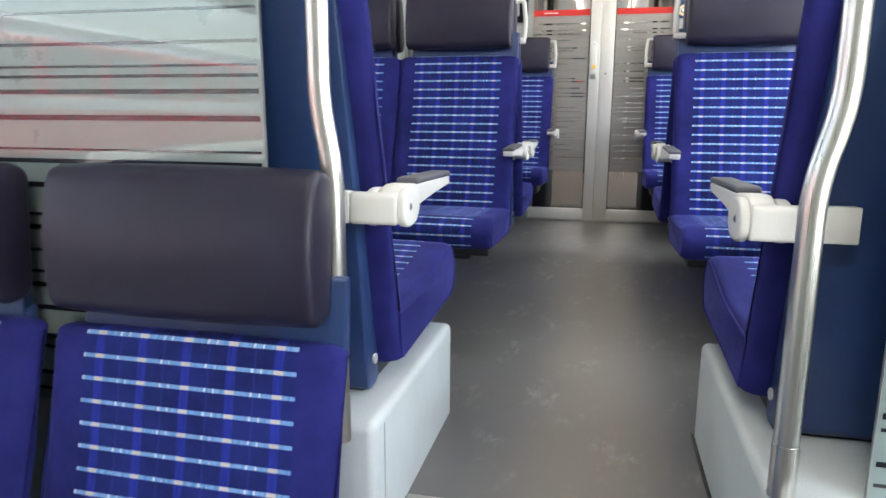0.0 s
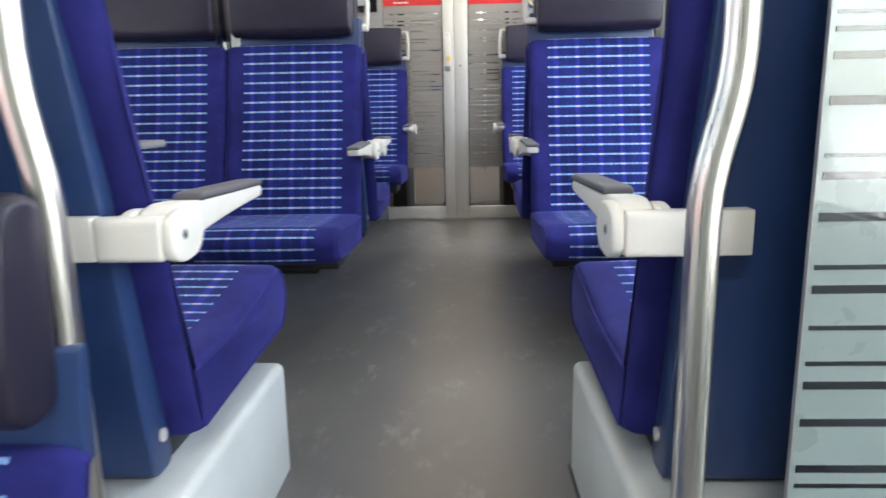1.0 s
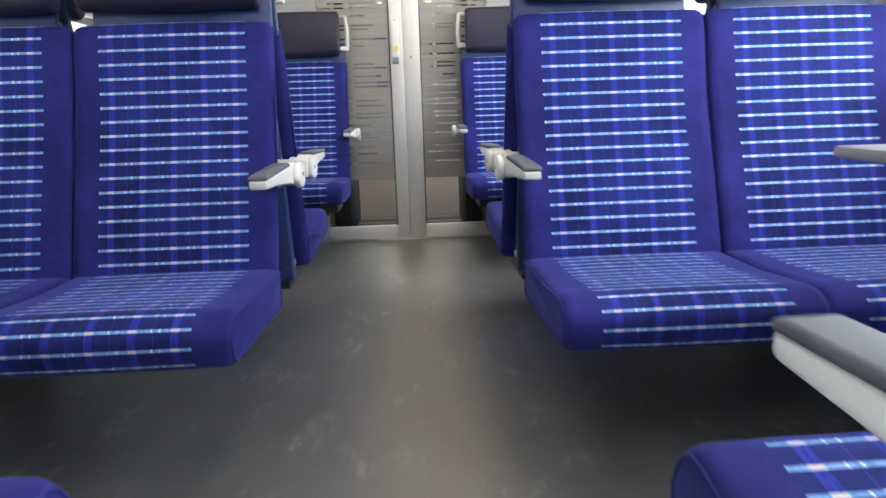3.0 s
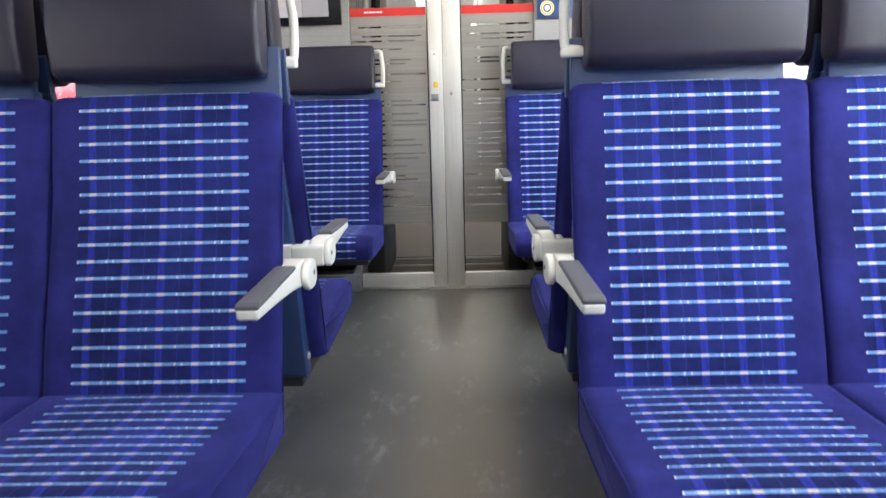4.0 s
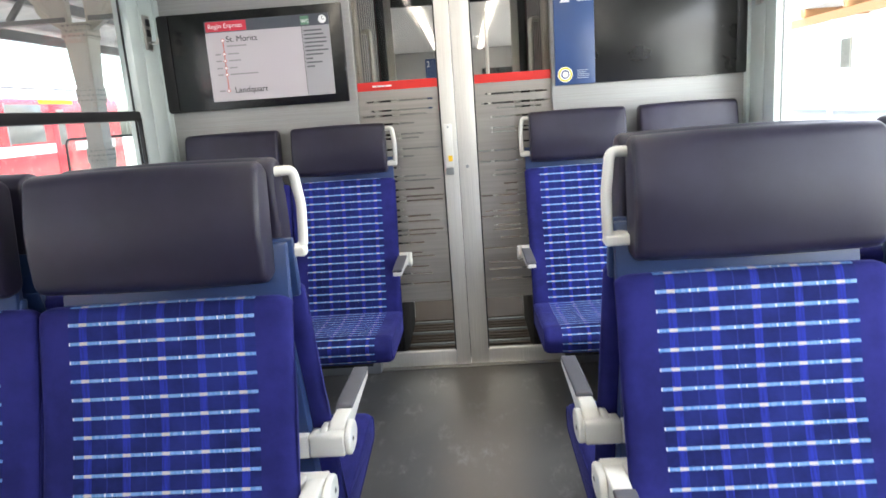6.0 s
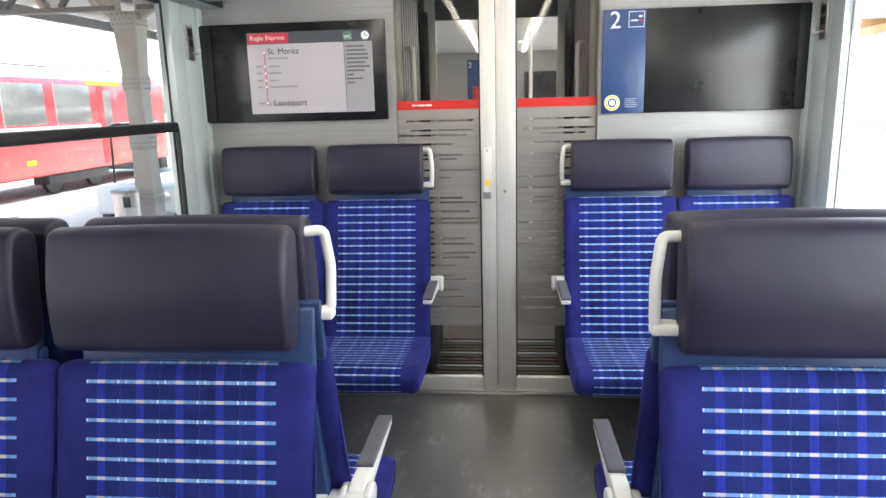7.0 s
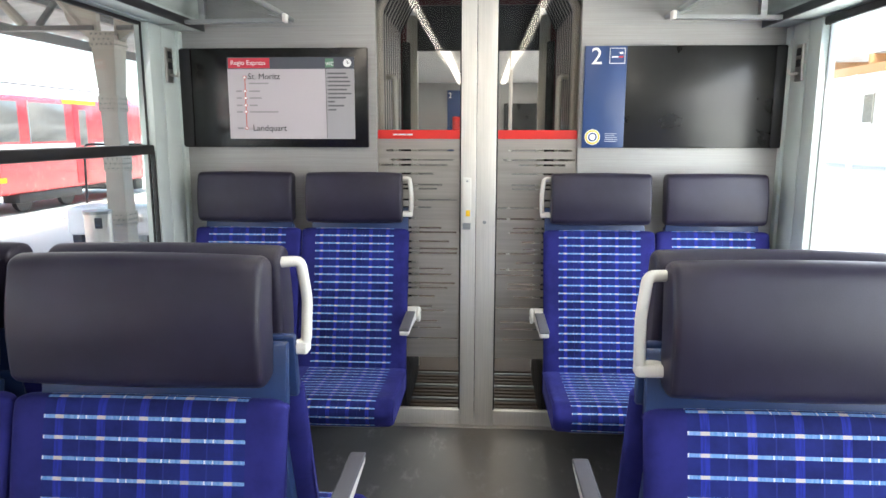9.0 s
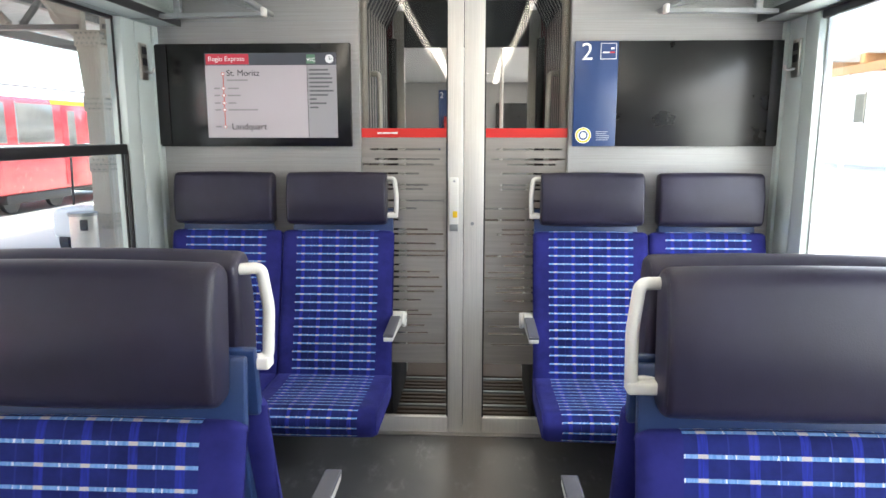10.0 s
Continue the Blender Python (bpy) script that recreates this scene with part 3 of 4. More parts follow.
# ---- luggage racks ----
for s in (-1, 1):
    rack = empty("luggage_rack")
    tagged(rack, "luggage rack with glass shelf on grey metal brackets", "luggage rack", "luggage racks")
    X = s * (HALF - 0.001)
    part("cove", box(*sorted((X, s * 1.224)), 1.0, END - 0.011, 1.853, 1.90, 0.002), MINT, rack)
    part("rail", box(*sorted((s * 1.2235, s * 1.216)), 1.0, END - 0.011, 1.849, 1.882, 0.001), DARK, rack)
    part("shelf", box(*sorted((s * 1.2155, s * 0.83)), 1.0, END - 0.02, 1.890, 1.898, 0.001), GLASS, rack, "clear glass shelf")
    part("front_rail", tube([(s * 0.815, 1.0, 1.895), (s * 0.815, END - 0.02, 1.895)], 0.011, 10), GREY, rack)
    for y in (1.3, 2.95, 4.60):
        part("bracket", prism_y([(X, 1.852), (s * 0.80, 1.8595), (s * 0.80, 1.874), (X, 1.868)], y - 0.018, y + 0.018), GREY, rack, smooth=False)
        part("bracket", prism_y([(s * 0.80, 1.8745), (s * 0.80, 1.889), (s * 1.30, 2.045), (s * 1.31, 2.0)], y - 0.016, y + 0.016), GREY, rack, smooth=False)
        part("bracket", prism_y([(s * 1.13, 1.8665), (s * 1.155, 1.8665), (s * 1.155, 1.975), (s * 1.13, 1.968)], y - 0.015, y + 0.015), GREY, rack, smooth=False)
        part("end_cap", box(s * 0.802, s * 0.785, y - 0.02, y + 0.02, 1.857, 1.892, 0.004), WHITE, rack)

# coat hooks on the corner posts
for s in (-1, 1):
    hook = empty("coat_hook")
    tagged(hook, "steel coat hook plate on the window post", "coat hook", "coat hooks")
    x = s * (HALF - 0.001)
    part("plate", box(x, s * (HALF - 0.012), 4.625, 4.685, 1.618, 1.765, 0.003), STEEL, hook)
    for z in (1.735, 1.69):
        part("recess", box(s * (HALF - 0.0125), s * (HALF - 0.015), 4.636, 4.674, z - 0.015, z + 0.015, 0.001), DARK, hook)
    part("peg", tube(bent([(s * (HALF - 0.01), 4.655, 1.65), (s * (HALF - 0.045), 4.655, 1.645), (s * (HALF - 0.05), 4.655, 1.665)], 0.01), 0.006, 8), STEEL, hook)

# ---- end wall with the sliding doors ----
DX = 0.005
wall = empty("wall_north")
tagged(wall, "brushed silver-grey panelled end wall with a door opening", "wall", "", "structure")
part("panel", box(-HALF - 0.1, DX - 0.452, END - 0.01, END + 0.06, -0.05, 2.3), ALU, wall)
part("panel", box(DX + 0.452, HALF + 0.1, END - 0.01, END + 0.06, -0.05, 2.3), ALU, wall)
part("panel", box(DX - 0.452, DX + 0.452, END - 0.01, END + 0.06, 2.06, 2.3), ALU, wall)
for s in (-1, 1):
    part("joint", box(*sorted((DX + s * 0.47, s * (HALF - 0.02))), END - 0.0115, END - 0.0098, 1.868, 1.871), GREY, wall)
    part("joint", box(*sorted((DX + s * 0.47, s * (HALF - 0.02))), END - 0.0115, END - 0.0098, 1.272, 1.2745), GREY, wall)
    tagged(part("plinth", box(*sorted((DX + s * 0.452, s * HALF)), END - 0.05, END - 0.0105, 0.0, 0.09, 0.004), GREY), "grey metal plinth along the end wall", "plinth", "", "structure")
tagged(part("threshold", box(DX - 0.50, DX + 0.50, END - 0.02, END + 0.10, 0.0005, 0.006, 0.001), STEEL), "steel door threshold strip", "threshold", "", "structure")

rng = random.Random(5)
slits = []
z = 1.327
gaps = (0.043, 0.023, 0.040, 0.050, 0.019, 0.051, 0.035, 0.051, 0.044, 0.021, 0.043, 0.034, 0.021, 0.043, 0.032, 0.026)
i = 0
while z > 0.40:
    slits.append(z)
    z -= gaps[i % len(gaps)]
    i += 1


def door_leaf(s, number):
    """A glazed sliding leaf; s: its side of the middle."""
    d = empty("door_%d" % number)
    tagged(d, "closed glazed sliding door leaf with striped silver film", "sliding door", "sliding door leaves", "structure")
    w = 0.068 if s < 0 else 0.088
    xm, xo = DX + s * 0.0015, DX + s * 0.45
    part("stile", box(xm, xm + s * w, END + 0.002, END + 0.036, 0.008, 2.05, 0.003), DOORALU, d)
    part("bottom_rail", box(xm + s * (w + 0.0005), xo, END + 0.002, END + 0.036, 0.008, 0.082, 0.003), DOORALU, d)
    part("top_rail", box(xm + s * (w + 0.0005), xo, END + 0.002, END + 0.036, 2.0, 2.05, 0.003), DOORALU, d)
    part("pane", box(xm + s * w, xo, END + 0.014, END + 0.022, 0.08, 2.0), DOORGLASS, d)
    part("gasket", box(xm + s * w, xm + s * (w + 0.006), END + 0.008, END + 0.0138, 0.083, 1.999), BLACK, d)
    xi = xm + s * (w + 0.007)
    fy0, fy1 = END + 0.0122, END + 0.0138
    film = bmesh.new()
    edges = [1.378] + [v for zz in slits for v in (zz + 0.0042, zz - 0.0042)] + [0.346]
    width = abs(xo - xi)
    for k in range(0, len(edges), 2):
        box(*sorted((xi, xo)), fy0, fy1, edges[k + 1], edges[k], bm=film)
    for zz in slits:
        a, b = rng.uniform(0.0, 0.16), rng.uniform(0.72, 1.0)
        if rng.random() < 0.15:
            a, b = a, b - 0.3
        pieces = ((0, 1 - b), (1 - a, 1))
        for p0, p1 in pieces:
            box(*sorted((xi + s * width * p0, xi + s * width * p1)), fy0, fy1, zz - 0.0042, zz + 0.0042, bm=film)
    part("film", film, FILM, d, "silver-grey film with fine clear slits", smooth=False)
    part("red_band", box(*sorted((xi, xo)), fy0 - 0.001, fy1, 1.3785, 1.418), RED, d, "red warning band across the glass")
    return d


left_leaf, right_leaf = door_leaf(-1, 1), door_leaf(1, 2)
for k, w in enumerate((0.02, 0.034, 0.028)):
    x = DX - 0.38 + (0.0, 0.024, 0.062)[k]
    part("printed_mark", box(x, x + w, END + 0.0098, END + 0.0108, 1.394, 1.4015), PRINT, left_leaf)
grip = part("door_handle", box(DX - 0.062, DX - 0.022, END - 0.026, END + 0.0015, 1.0, 1.205, 0.006), WHITE, left_leaf, "pale grey door handle with yellow button")
part("button", box(DX - 0.046, DX - 0.026, END - 0.0285, END - 0.0255, 1.03, 1.058, 0.001), YELLOW, grip)
part("lock", prism([(END - 0.026, 0.999), (END + 0.0015, 0.999), (END + 0.0015, 0.965), (END - 0.02, 0.972)], DX - 0.06, DX - 0.024, 0.002), GREY, grip)
part("screw", disc((DX - 0.04, END - 0.027, 1.19), (0, 1, 0), 0.005, 0.002, 10), GREY, grip)
part("lock_cylinder", disc((DX + 0.04, END + 0.001, 1.0), (0, 1, 0), 0.008, 0.004, 12), GREY, right_leaf)

# ---- the information screen and the sign ----
FY = END - 0.01
info = empty("information_screen")
tagged(info, "black wall-mounted passenger information screen showing the route", "screen")
HOUSE = plain("black_display_glass", (0.007, 0.0065, 0.0068), 0.24, amount=0.2, bump=0, coat=0.1)
part("housing", box(-1.331, -0.480, FY - 0.03, FY, 1.340, 1.775, 0.004), HOUSE, info)
part("side_bezel", box(-1.3305, -1.278, FY - 0.036, FY - 0.0305, 1.345, 1.770, 0.002), BLACK, info)
LIT = glowing("display_grey", (0.40, 0.365, 0.385), 0.035)
LIT2 = glowing("display_panel", (0.29, 0.28, 0.295), 0.03)
LITRED = glowing("display_red", (0.50, 0.02, 0.045), 0.03)
LITDARK = glowing("display_header", (0.055, 0.06, 0.075), 0.03)
LITTEXT = plain("display_text", (0.02, 0.02, 0.022), 0.3, amount=0.02, bump=0)
sy = FY - 0.0315
part("display", box(-1.11, -0.539, sy, sy + 0.001, 1.378, 1.735), LIT, info, "lit grey route display")
part("header", box(-1.11, -0.539, sy - 0.0012, sy - 0.0002, 1.684, 1.735), LITDARK, info)
part("category_label", box(-1.104, -0.917, sy - 0.0024, sy - 0.0014, 1.688, 1.731), LITRED, info)
part("side_panel", box(-0.664, -0.539, sy - 0.0012, sy - 0.0002, 1.378, 1.6835), LIT2, info)
part("divider", box(-0.6665, -0.6645, sy - 0.0014, sy - 0.0002, 1.378, 1.6835), LITTEXT, info)


def put_words(text, x, z, size, mat=LITTEXT, parent=info, y=sy - 0.003, align="LEFT"):
    return words("lettering", text, size, mat, pose(x, y, z, 90, 0, 0), parent, align)


put_words("Regio Express", -1.094, 1.702, 0.028, PRINT)
put_words("St. Moritz", -1.017, 1.640, 0.0365)
put_words("Landquart", -1.004, 1.413, 0.038)
part("wc_icon", box(-0.667, -0.63, sy - 0.0024, sy - 0.0014, 1.69, 1.728), plain("icon_green", (0.10, 0.22, 0.14), 0.4), info)
put_words("WC", -0.6655, 1.698, 0.022, PRINT, y=sy - 0.004)
part("clock_icon", disc((-0.568, sy - 0.002, 1.709), (0, 1, 0), 0.018, 0.002, 24), PRINT, info)
part("clock_hand", box(-0.569, -0.5665, sy - 0.004, sy - 0.0032, 1.706, 1.720), LITTEXT, info)
part("clock_hand", box(-0.569, -0.558, sy - 0.004, sy - 0.0032, 1.7065, 1.709), LITTEXT, info)
LINE = plain("display_line_red", (0.55, 0.12, 0.10), 0.4, amount=0.02, bump=0)
part("route_line", box(-1.034, -1.03, sy - 0.0016, sy - 0.0004, 1.425, 1.652), LINE, info)
for zz in (1.648, 1.588, 1.558, 1.526, 1.497, 1.425):
    dot = part("stop_dot", disc((-1.032, sy - 0.0022, zz), (0, 1, 0), 0.0078, 0.0016, 16), LINE, info)
    part("stop_center", disc((-1.032, sy - 0.0034, zz), (0, 1, 0), 0.0052, 0.0012, 16), PRINT, info)
FAINT = plain("display_small_text", (0.25, 0.235, 0.245), 0.4, amount=0.02, bump=0)
for zz, w in ((1.622, 0.09), (1.588, 0.05), (1.558, 0.056), (1.526, 0.036), (1.497, 0.13)):
    part("text_bar", box(-1.015, -1.015 + w, sy - 0.0016, sy - 0.0006, zz - 0.0032, zz + 0.0032), FAINT, info)
for zz in (1.588, 1.558, 1.526, 1.497, 1.425):
    part("text_bar", box(-1.074, -1.048, sy - 0.0016, sy - 0.0006, zz - 0.0035, zz + 0.0035), FAINT, info)
SMALL = plain("display_notice_text", (0.10, 0.10, 0.11), 0.4, amount=0.02, bump=0)
for k, w in enumerate((0.082, 0.09, 0.1, 0.1, 0.085, 0.105, 0.08, 0.03, 0.072, 0.036)):
    zz = 1.664 - k * 0.0175
    part("text_bar", box(-0.657, -0.657 + w, sy - 0.0026, sy - 0.0016, zz - 0.0036, zz + 0.0036), SMALL, info)

TINY = plain("small_sign_print", (0.42, 0.45, 0.52), 0.4, amount=0.02, bump=0)
sign = empty("notice_panel")
tagged(sign, "dark glossy panel with blue second class sign strip", "sign panel")
part("panel", box(0.652, 1.331, FY - 0.022, FY, 1.342, 1.777, 0.003), SCREEN, sign)
part("side_bezel", box(1.278, 1.3305, FY - 0.028, FY - 0.0225, 1.346, 1.773, 0.002), BLACK, sign)
part("blue_strip", box(0.471, 0.6515, FY - 0.022, FY, 1.342, 1.777, 0.002), BLUE, sign, "blue class sign strip")
put_words("2", 0.496, 1.70, 0.10, PRINT, sign, FY - 0.0245)
part("icon_frame", box(0.576, 0.643, FY - 0.0238, FY - 0.0226, 1.702, 1.768), PRINT, sign)
part("icon_field", box(0.579, 0.640, FY - 0.0252, FY - 0.0240, 1.705, 1.765), BLUE, sign)
part("icon_bar", box(0.585, 0.613, FY - 0.0264, FY - 0.0254, 1.727, 1.733), PRINT, sign)
part("icon_bar", box(0.615, 0.634, FY - 0.0264, FY - 0.0254, 1.727, 1.733), RED, sign)
part("icon_bar", box(0.618, 0.633, FY - 0.0264, FY - 0.0254, 1.742, 1.750), PRINT, sign)
for r, mat, dy in ((0.034, PRINT, 0.0235), (0.031, YELLOW, 0.0245), (0.024, PRINT, 0.0255), (0.019, BLUE, 0.0265), (0.013, PRINT, 0.0275)):
    part("round_mark", disc((0.515, FY - dy, 1.388), (0, 1, 0), r, 0.001, 32), mat, sign)
for k in range(5):
    part("text_bar", box(0.569, 0.569 + (0.050, 0.056, 0.054, 0.042, 0.050)[k], FY - 0.0236, FY - 0.0226, 1.368 + k * 0.0085, 1.3705 + k * 0.0085), TINY, sign)

# ---- the gangway and the next coach behind the doors ----
gang = empty("wall_gangway")
tagged(gang, "ribbed grey rubber bellows of the gangway", "gangway bellows", "", "structure")
for s in (-1, 1):
    for k in range(9):
        y = 4.90 + k * 0.078
        part("rib", tube([(s * 0.447, y, -0.05), (s * 0.447, y, 1.95), (s * 0.36, y, 2.12)], 0.022, 10), BELLOWS, gang)
        # dark tube between ribs: the crease's shade put in as colour
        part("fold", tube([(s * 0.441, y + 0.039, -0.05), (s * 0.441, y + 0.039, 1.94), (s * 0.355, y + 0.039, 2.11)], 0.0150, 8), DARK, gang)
    part("back", box(s * 0.462, s * 0.50, 4.862, 5.60, -0.1, 2.3), BLACK, gang)
    part("kick_panel", prism([(4.87, 0.007), (5.5, 0.007), (5.5, 0.36), (4.87, 0.30)], s * 0.33, s * 0.425, 0.01), BLACK, gang)
    bar = empty("gangway_grab_bar")
    tagged(bar, "slim bent steel grab bar in the gangway", "grab bar", "gangway grab bars")
    part("tube", tube(bent([(s * 0.43, 5.0, 1.665), (s * 0.385, 4.97, 1.665), (s * 0.38, 4.97, 0.75), (s * 0.43, 5.0, 0.75)], 0.04), 0.0125, 14), DOORALU, bar)
part("roof", box(-0.54, 0.54, 4.862, 5.60, 2.14, 2.3), DARK, gang)
mat = empty("gangway_mat")
tagged(mat, "dark ribbed rubber and steel gangway floor plate", "floor plate")
for k in range(14):
    part("rib", box(-0.38, 0.38, 4.91 + k * 0.048, 4.938 + k * 0.048, 0.001, 0.016, 0.003), GREY if k % 4 == 0 else PLATEM, mat)

portal = empty("wall_portal")
tagged(portal, "dark red door portal of the next coach", "door portal", "", "structure")
for s in (-1, 1):
    part("jamb", box(s * 0.40, s * 1.4, 5.60, 5.72, -0.1, 2.3), MAROON, portal)
    part("seal", tube([(s * 0.40, 5.60, 0.0), (s * 0.40, 5.60, 1.9)], 0.022, 10), BLACK, portal)
part("lintel", box(-0.40, 0.40, 5.60, 5.72, 2.1, 2.3), MAROON, portal)
door3 = empty("door_3")
tagged(door3, "open-framed glazed door of the next coach", "glazed door", "", "structure")
for s in (-1, 1):
    part("stile", box(s * 0.34, s * 0.398, 5.63, 5.67, 0.0, 2.05, 0.003), DOORALU, door3)
# dark board added in place of the dim ceiling above this door
part("top_rail", box(-0.34, 0.34, 5.63, 5.67, 1.86, 2.10), DARK, door3)

BEIGE = plain("beige_ceiling_rail", (0.50, 0.44, 0.34), 0.4)
nxt = empty("wall_next_coach")
tagged(nxt, "pale side walls of the next coach with bright windows", "wall", "", "structure")
for s in (-1, 1):
    part("lower", box(s * HALF, s * 1.43, 5.72, 13, -0.1, 0.8), MINT, nxt)
    part("upper", box(s * HALF, s * 1.43, 5.72, 13, 1.8, 2.3), MINT, nxt)
    for y in (5.72, 7.6, 9.6, 12.6):
        part("post", box(s * HALF, s * 1.43, y, y + 0.4, 0.8, 1.8), MINT, nxt)
part("end", box(-1.43, 1.43, 13, 13.1, -0.1, 2.3), ALU, nxt)
tagged(part("ceiling_next_coach", box(-1.43, 1.43, 5.72, 13.1, 2.2, 2.3), CEIL), "pale ceiling of the next coach", "ceiling", "", "structure")
tagged(part("floor_next_coach", box(-1.45, 1.45, 4.86, 13.1, -0.1, 0.0), PLATEM), "dark brown floor of the gangway and next coach", "floor", "", "structure")
for s in (-1, 1):
    l2 = empty("ceiling_light")
    tagged(l2, "long glowing light strip on the next coach's ceiling", "ceiling light", "ceiling light strips")
    part("rail", box(s * 0.34 - 0.03, s * 0.34 + 0.03, 5.74, 7.55, 2.170, 2.198, 0.004), BEIGE, l2)
    part("diffuser", box(s * 0.34 - 0.035, s * 0.34 + 0.035, 7.56, 12.8, 2.165, 2.198), glowing("warm_strip", (1, 0.93, 0.82), 0.4), l2)
    dl = part("downlight", disc((s * 0.16, 6.2, 2.19), (0, 0, 1), 0.03, 0.02, 16), glowing("downlight_glow", (1, 1, 1), 0.7))
    tagged(dl, "small round ceiling downlight in the next coach", "downlight", "downlights")
for s in (-1, 1):
    area("strip_light", look((s * 0.34, 9.2, 2.15), (s * 0.34, 9.2, 0)), 0.06, 6.0, 2.4, (1.0, 0.95, 0.88))
p = empty("grab_pole")
tagged(p, "slim straight pale grab pole in the next coach", "grab pole")
part("tube", tube([(0.30, 8.6, 0.0), (0.30, 8.6, 2.2)], 0.018, 12), DOORALU, p)
s2 = empty("notice_panel")
tagged(s2, "blue class sign beside a dark panel, far off", "sign panel")
part("blue_strip", box(-0.56, -0.34, 12.95, 12.998, 1.0, 2.08), BLUE, s2)
part("dark_panel", box(0.36, 0.95, 12.95, 12.998, 1.25, 1.87), SCREEN, s2)
part("dark_panel", box(-0.02, 0.20, 12.95, 12.998, 0.9, 1.80), BLUE, s2)
words("lettering", "2", 0.13, PRINT, pose(-0.545, 12.94, 1.955, 90, 0, 0), s2)
ext = part("fire_extinguisher", tube([(-0.41, 12.88, 1.24), (-0.41, 12.88, 1.62), (-0.41, 12.88, 1.66)], 0.062, 14), RED)
tagged(ext, "red fire extinguisher on the wall of the next coach", "fire extinguisher")

# ---- outside: platform, canopy, red train ----
PLAT = plain("pale_platform_paving", (0.50, 0.49, 0.47), 0.8, grain=60, amount=0.2, bump=0.3, wear=0.7)
CONC = plain("pale_riveted_paint", (0.41, 0.365, 0.31), 0.55, amount=0.14, wear=3)
ROOFM = plain("corrugated_roof_sheet", (0.33, 0.33, 0.33), 0.5, amount=0.15, wear=2)
BEAM = plain("grey_beam_paint", (0.12, 0.112, 0.108), 0.55, amount=0.2, wear=2)
TRAINRED = plain("train_red_paint", (0.66, 0.035, 0.05), 0.25, amount=0.06, bump=0, coat=0.5)
TRAINWHITE = plain("train_white_paint", (0.80, 0.80, 0.80), 0.3, amount=0.04, bump=0)
TRAINGLASS = plain("train_window", (0.22, 0.21, 0.19), 0.12, amount=0.2, bump=0)
ORANGE = plain("orange_timber", (0.42, 0.20, 0.08), 0.6, amount=0.2)

GROUND = -0.45
GRAVEL = plain("gravel_ground", (0.34, 0.33, 0.31), 0.9, grain=30, amount=0.3, bump=0.4, wear=0.5)
tagged(part("ground", box(-400, 400, -400, 400, -1.3, -0.72), GRAVEL), "pale gravel ground of the station", "ground", "", "structure")
tagged(part("pavement_west", box(-9.6, -1.75, -60, 120, -0.75, GROUND, 0.02), PLAT), "pale paved station platform", "platform", "", "structure")
tagged(part("pavement_east", box(1.75, 40, -60, 120, -0.75, GROUND, 0.02), PLAT), "pale paved station platform", "platform", "", "structure")
tagged(part("platform_edge_line", box(-9.1, -8.95, -60, 120, GROUND + 0.002, GROUND + 0.006), BEAM), "dark tactile line along the platform edge", "line", "", "structure")


def column(x, y):
    """A riveted steel canopy column that flares into its cross beam."""
    c = empty("canopy_column", pose(x, y, GROUND))
    tagged(c, "pale painted riveted steel canopy column", "column", "canopy columns")
    h = 3.0
    shaft = bmesh.new()
    rings = []
    for z, w in ((0, 0.17), (0.08, 0.145), (0.7, 0.135), (1.6, 0.115), (2.3, 0.122), (h, 0.16)):
        rings.append([shaft.verts.new((sx * w, sy_ * w, z)) for sx, sy_ in ((-1, -1), (1, -1), (1, 1), (-1, 1))])
    for a, b in zip(rings, rings[1:]):
        for i in range(4):
            shaft.faces.new((a[i], a[(i + 1) % 4], b[(i + 1) % 4], b[i]))
    shaft.faces.new(rings[0])
    shaft.faces.new(rings[-1])
    bmesh.ops.bevel(shaft, geom=shaft.edges, offset=0.008, segments=1, affect="EDGES")
    part("shaft", shaft, CONC, c)
    for z, w in ((0.66, 0.15), (1.43, 0.133), (2.23, 0.136), (3.06, 0.172)):
        part("collar", box(-w, w, -w, w, z - 0.10, z + 0.10, 0.005), CONC, c)
        rv = bmesh.new()
        for k in range(5):
            for row, zz in enumerate((-0.065, 0.0, 0.065)):
                off = (k - 2) * 0.066 + (0.033 if row == 1 else 0)
                if abs(off) > w - 0.02:
                    continue
                disc((off, -w - 0.004, z + zz), (0, 1, 0), 0.011, 0.012, 6, rv)
                disc((w + 0.004, off, z + zz), (1, 0, 0), 0.011, 0.012, 6, rv)
        part("rivets", rv, BEAM, c)
    for s in (-1, 1):
        web = fillet([(s * 0.12, h + 0.02), (s * 0.55, h + 0.30), (s * 0.55, h + 0.62), (s * 0.12, h + 0.62)], [0.02, 0.28, 0.02, 0.02])
        part("flare", prism_y([(q.x, q.y) for q in web], -0.05, 0.05), CONC, c, smooth=False)
        part("bottom_chord", box(*sorted((s * 0.16, s * 3.6)), -0.07, 0.07, h + 0.19, h + 0.25), BEAM, c)
        part("top_chord", prism_y([(s * 0.1, h + 1.05), (s * 3.6, h + 0.62), (s * 3.6, h + 0.74), (s * 0.1, h + 1.17)], -0.06, 0.06), BEAM, c, smooth=False)
        for k in range(4):
            x0, x1 = s * (0.35 + 0.8 * k), s * (0.95 + 0.8 * k)
            part("diagonal", tube([(x0, 0, h + 0.26), (x1, 0, h + 1.0 - 0.1 * k)], 0.065, 8), CONC, c)
            part("diagonal", tube([(x0, 0, h + 0.95 - 0.1 * k), (x1, 0, h + 0.26)], 0.045, 8), BEAM, c)
    return c


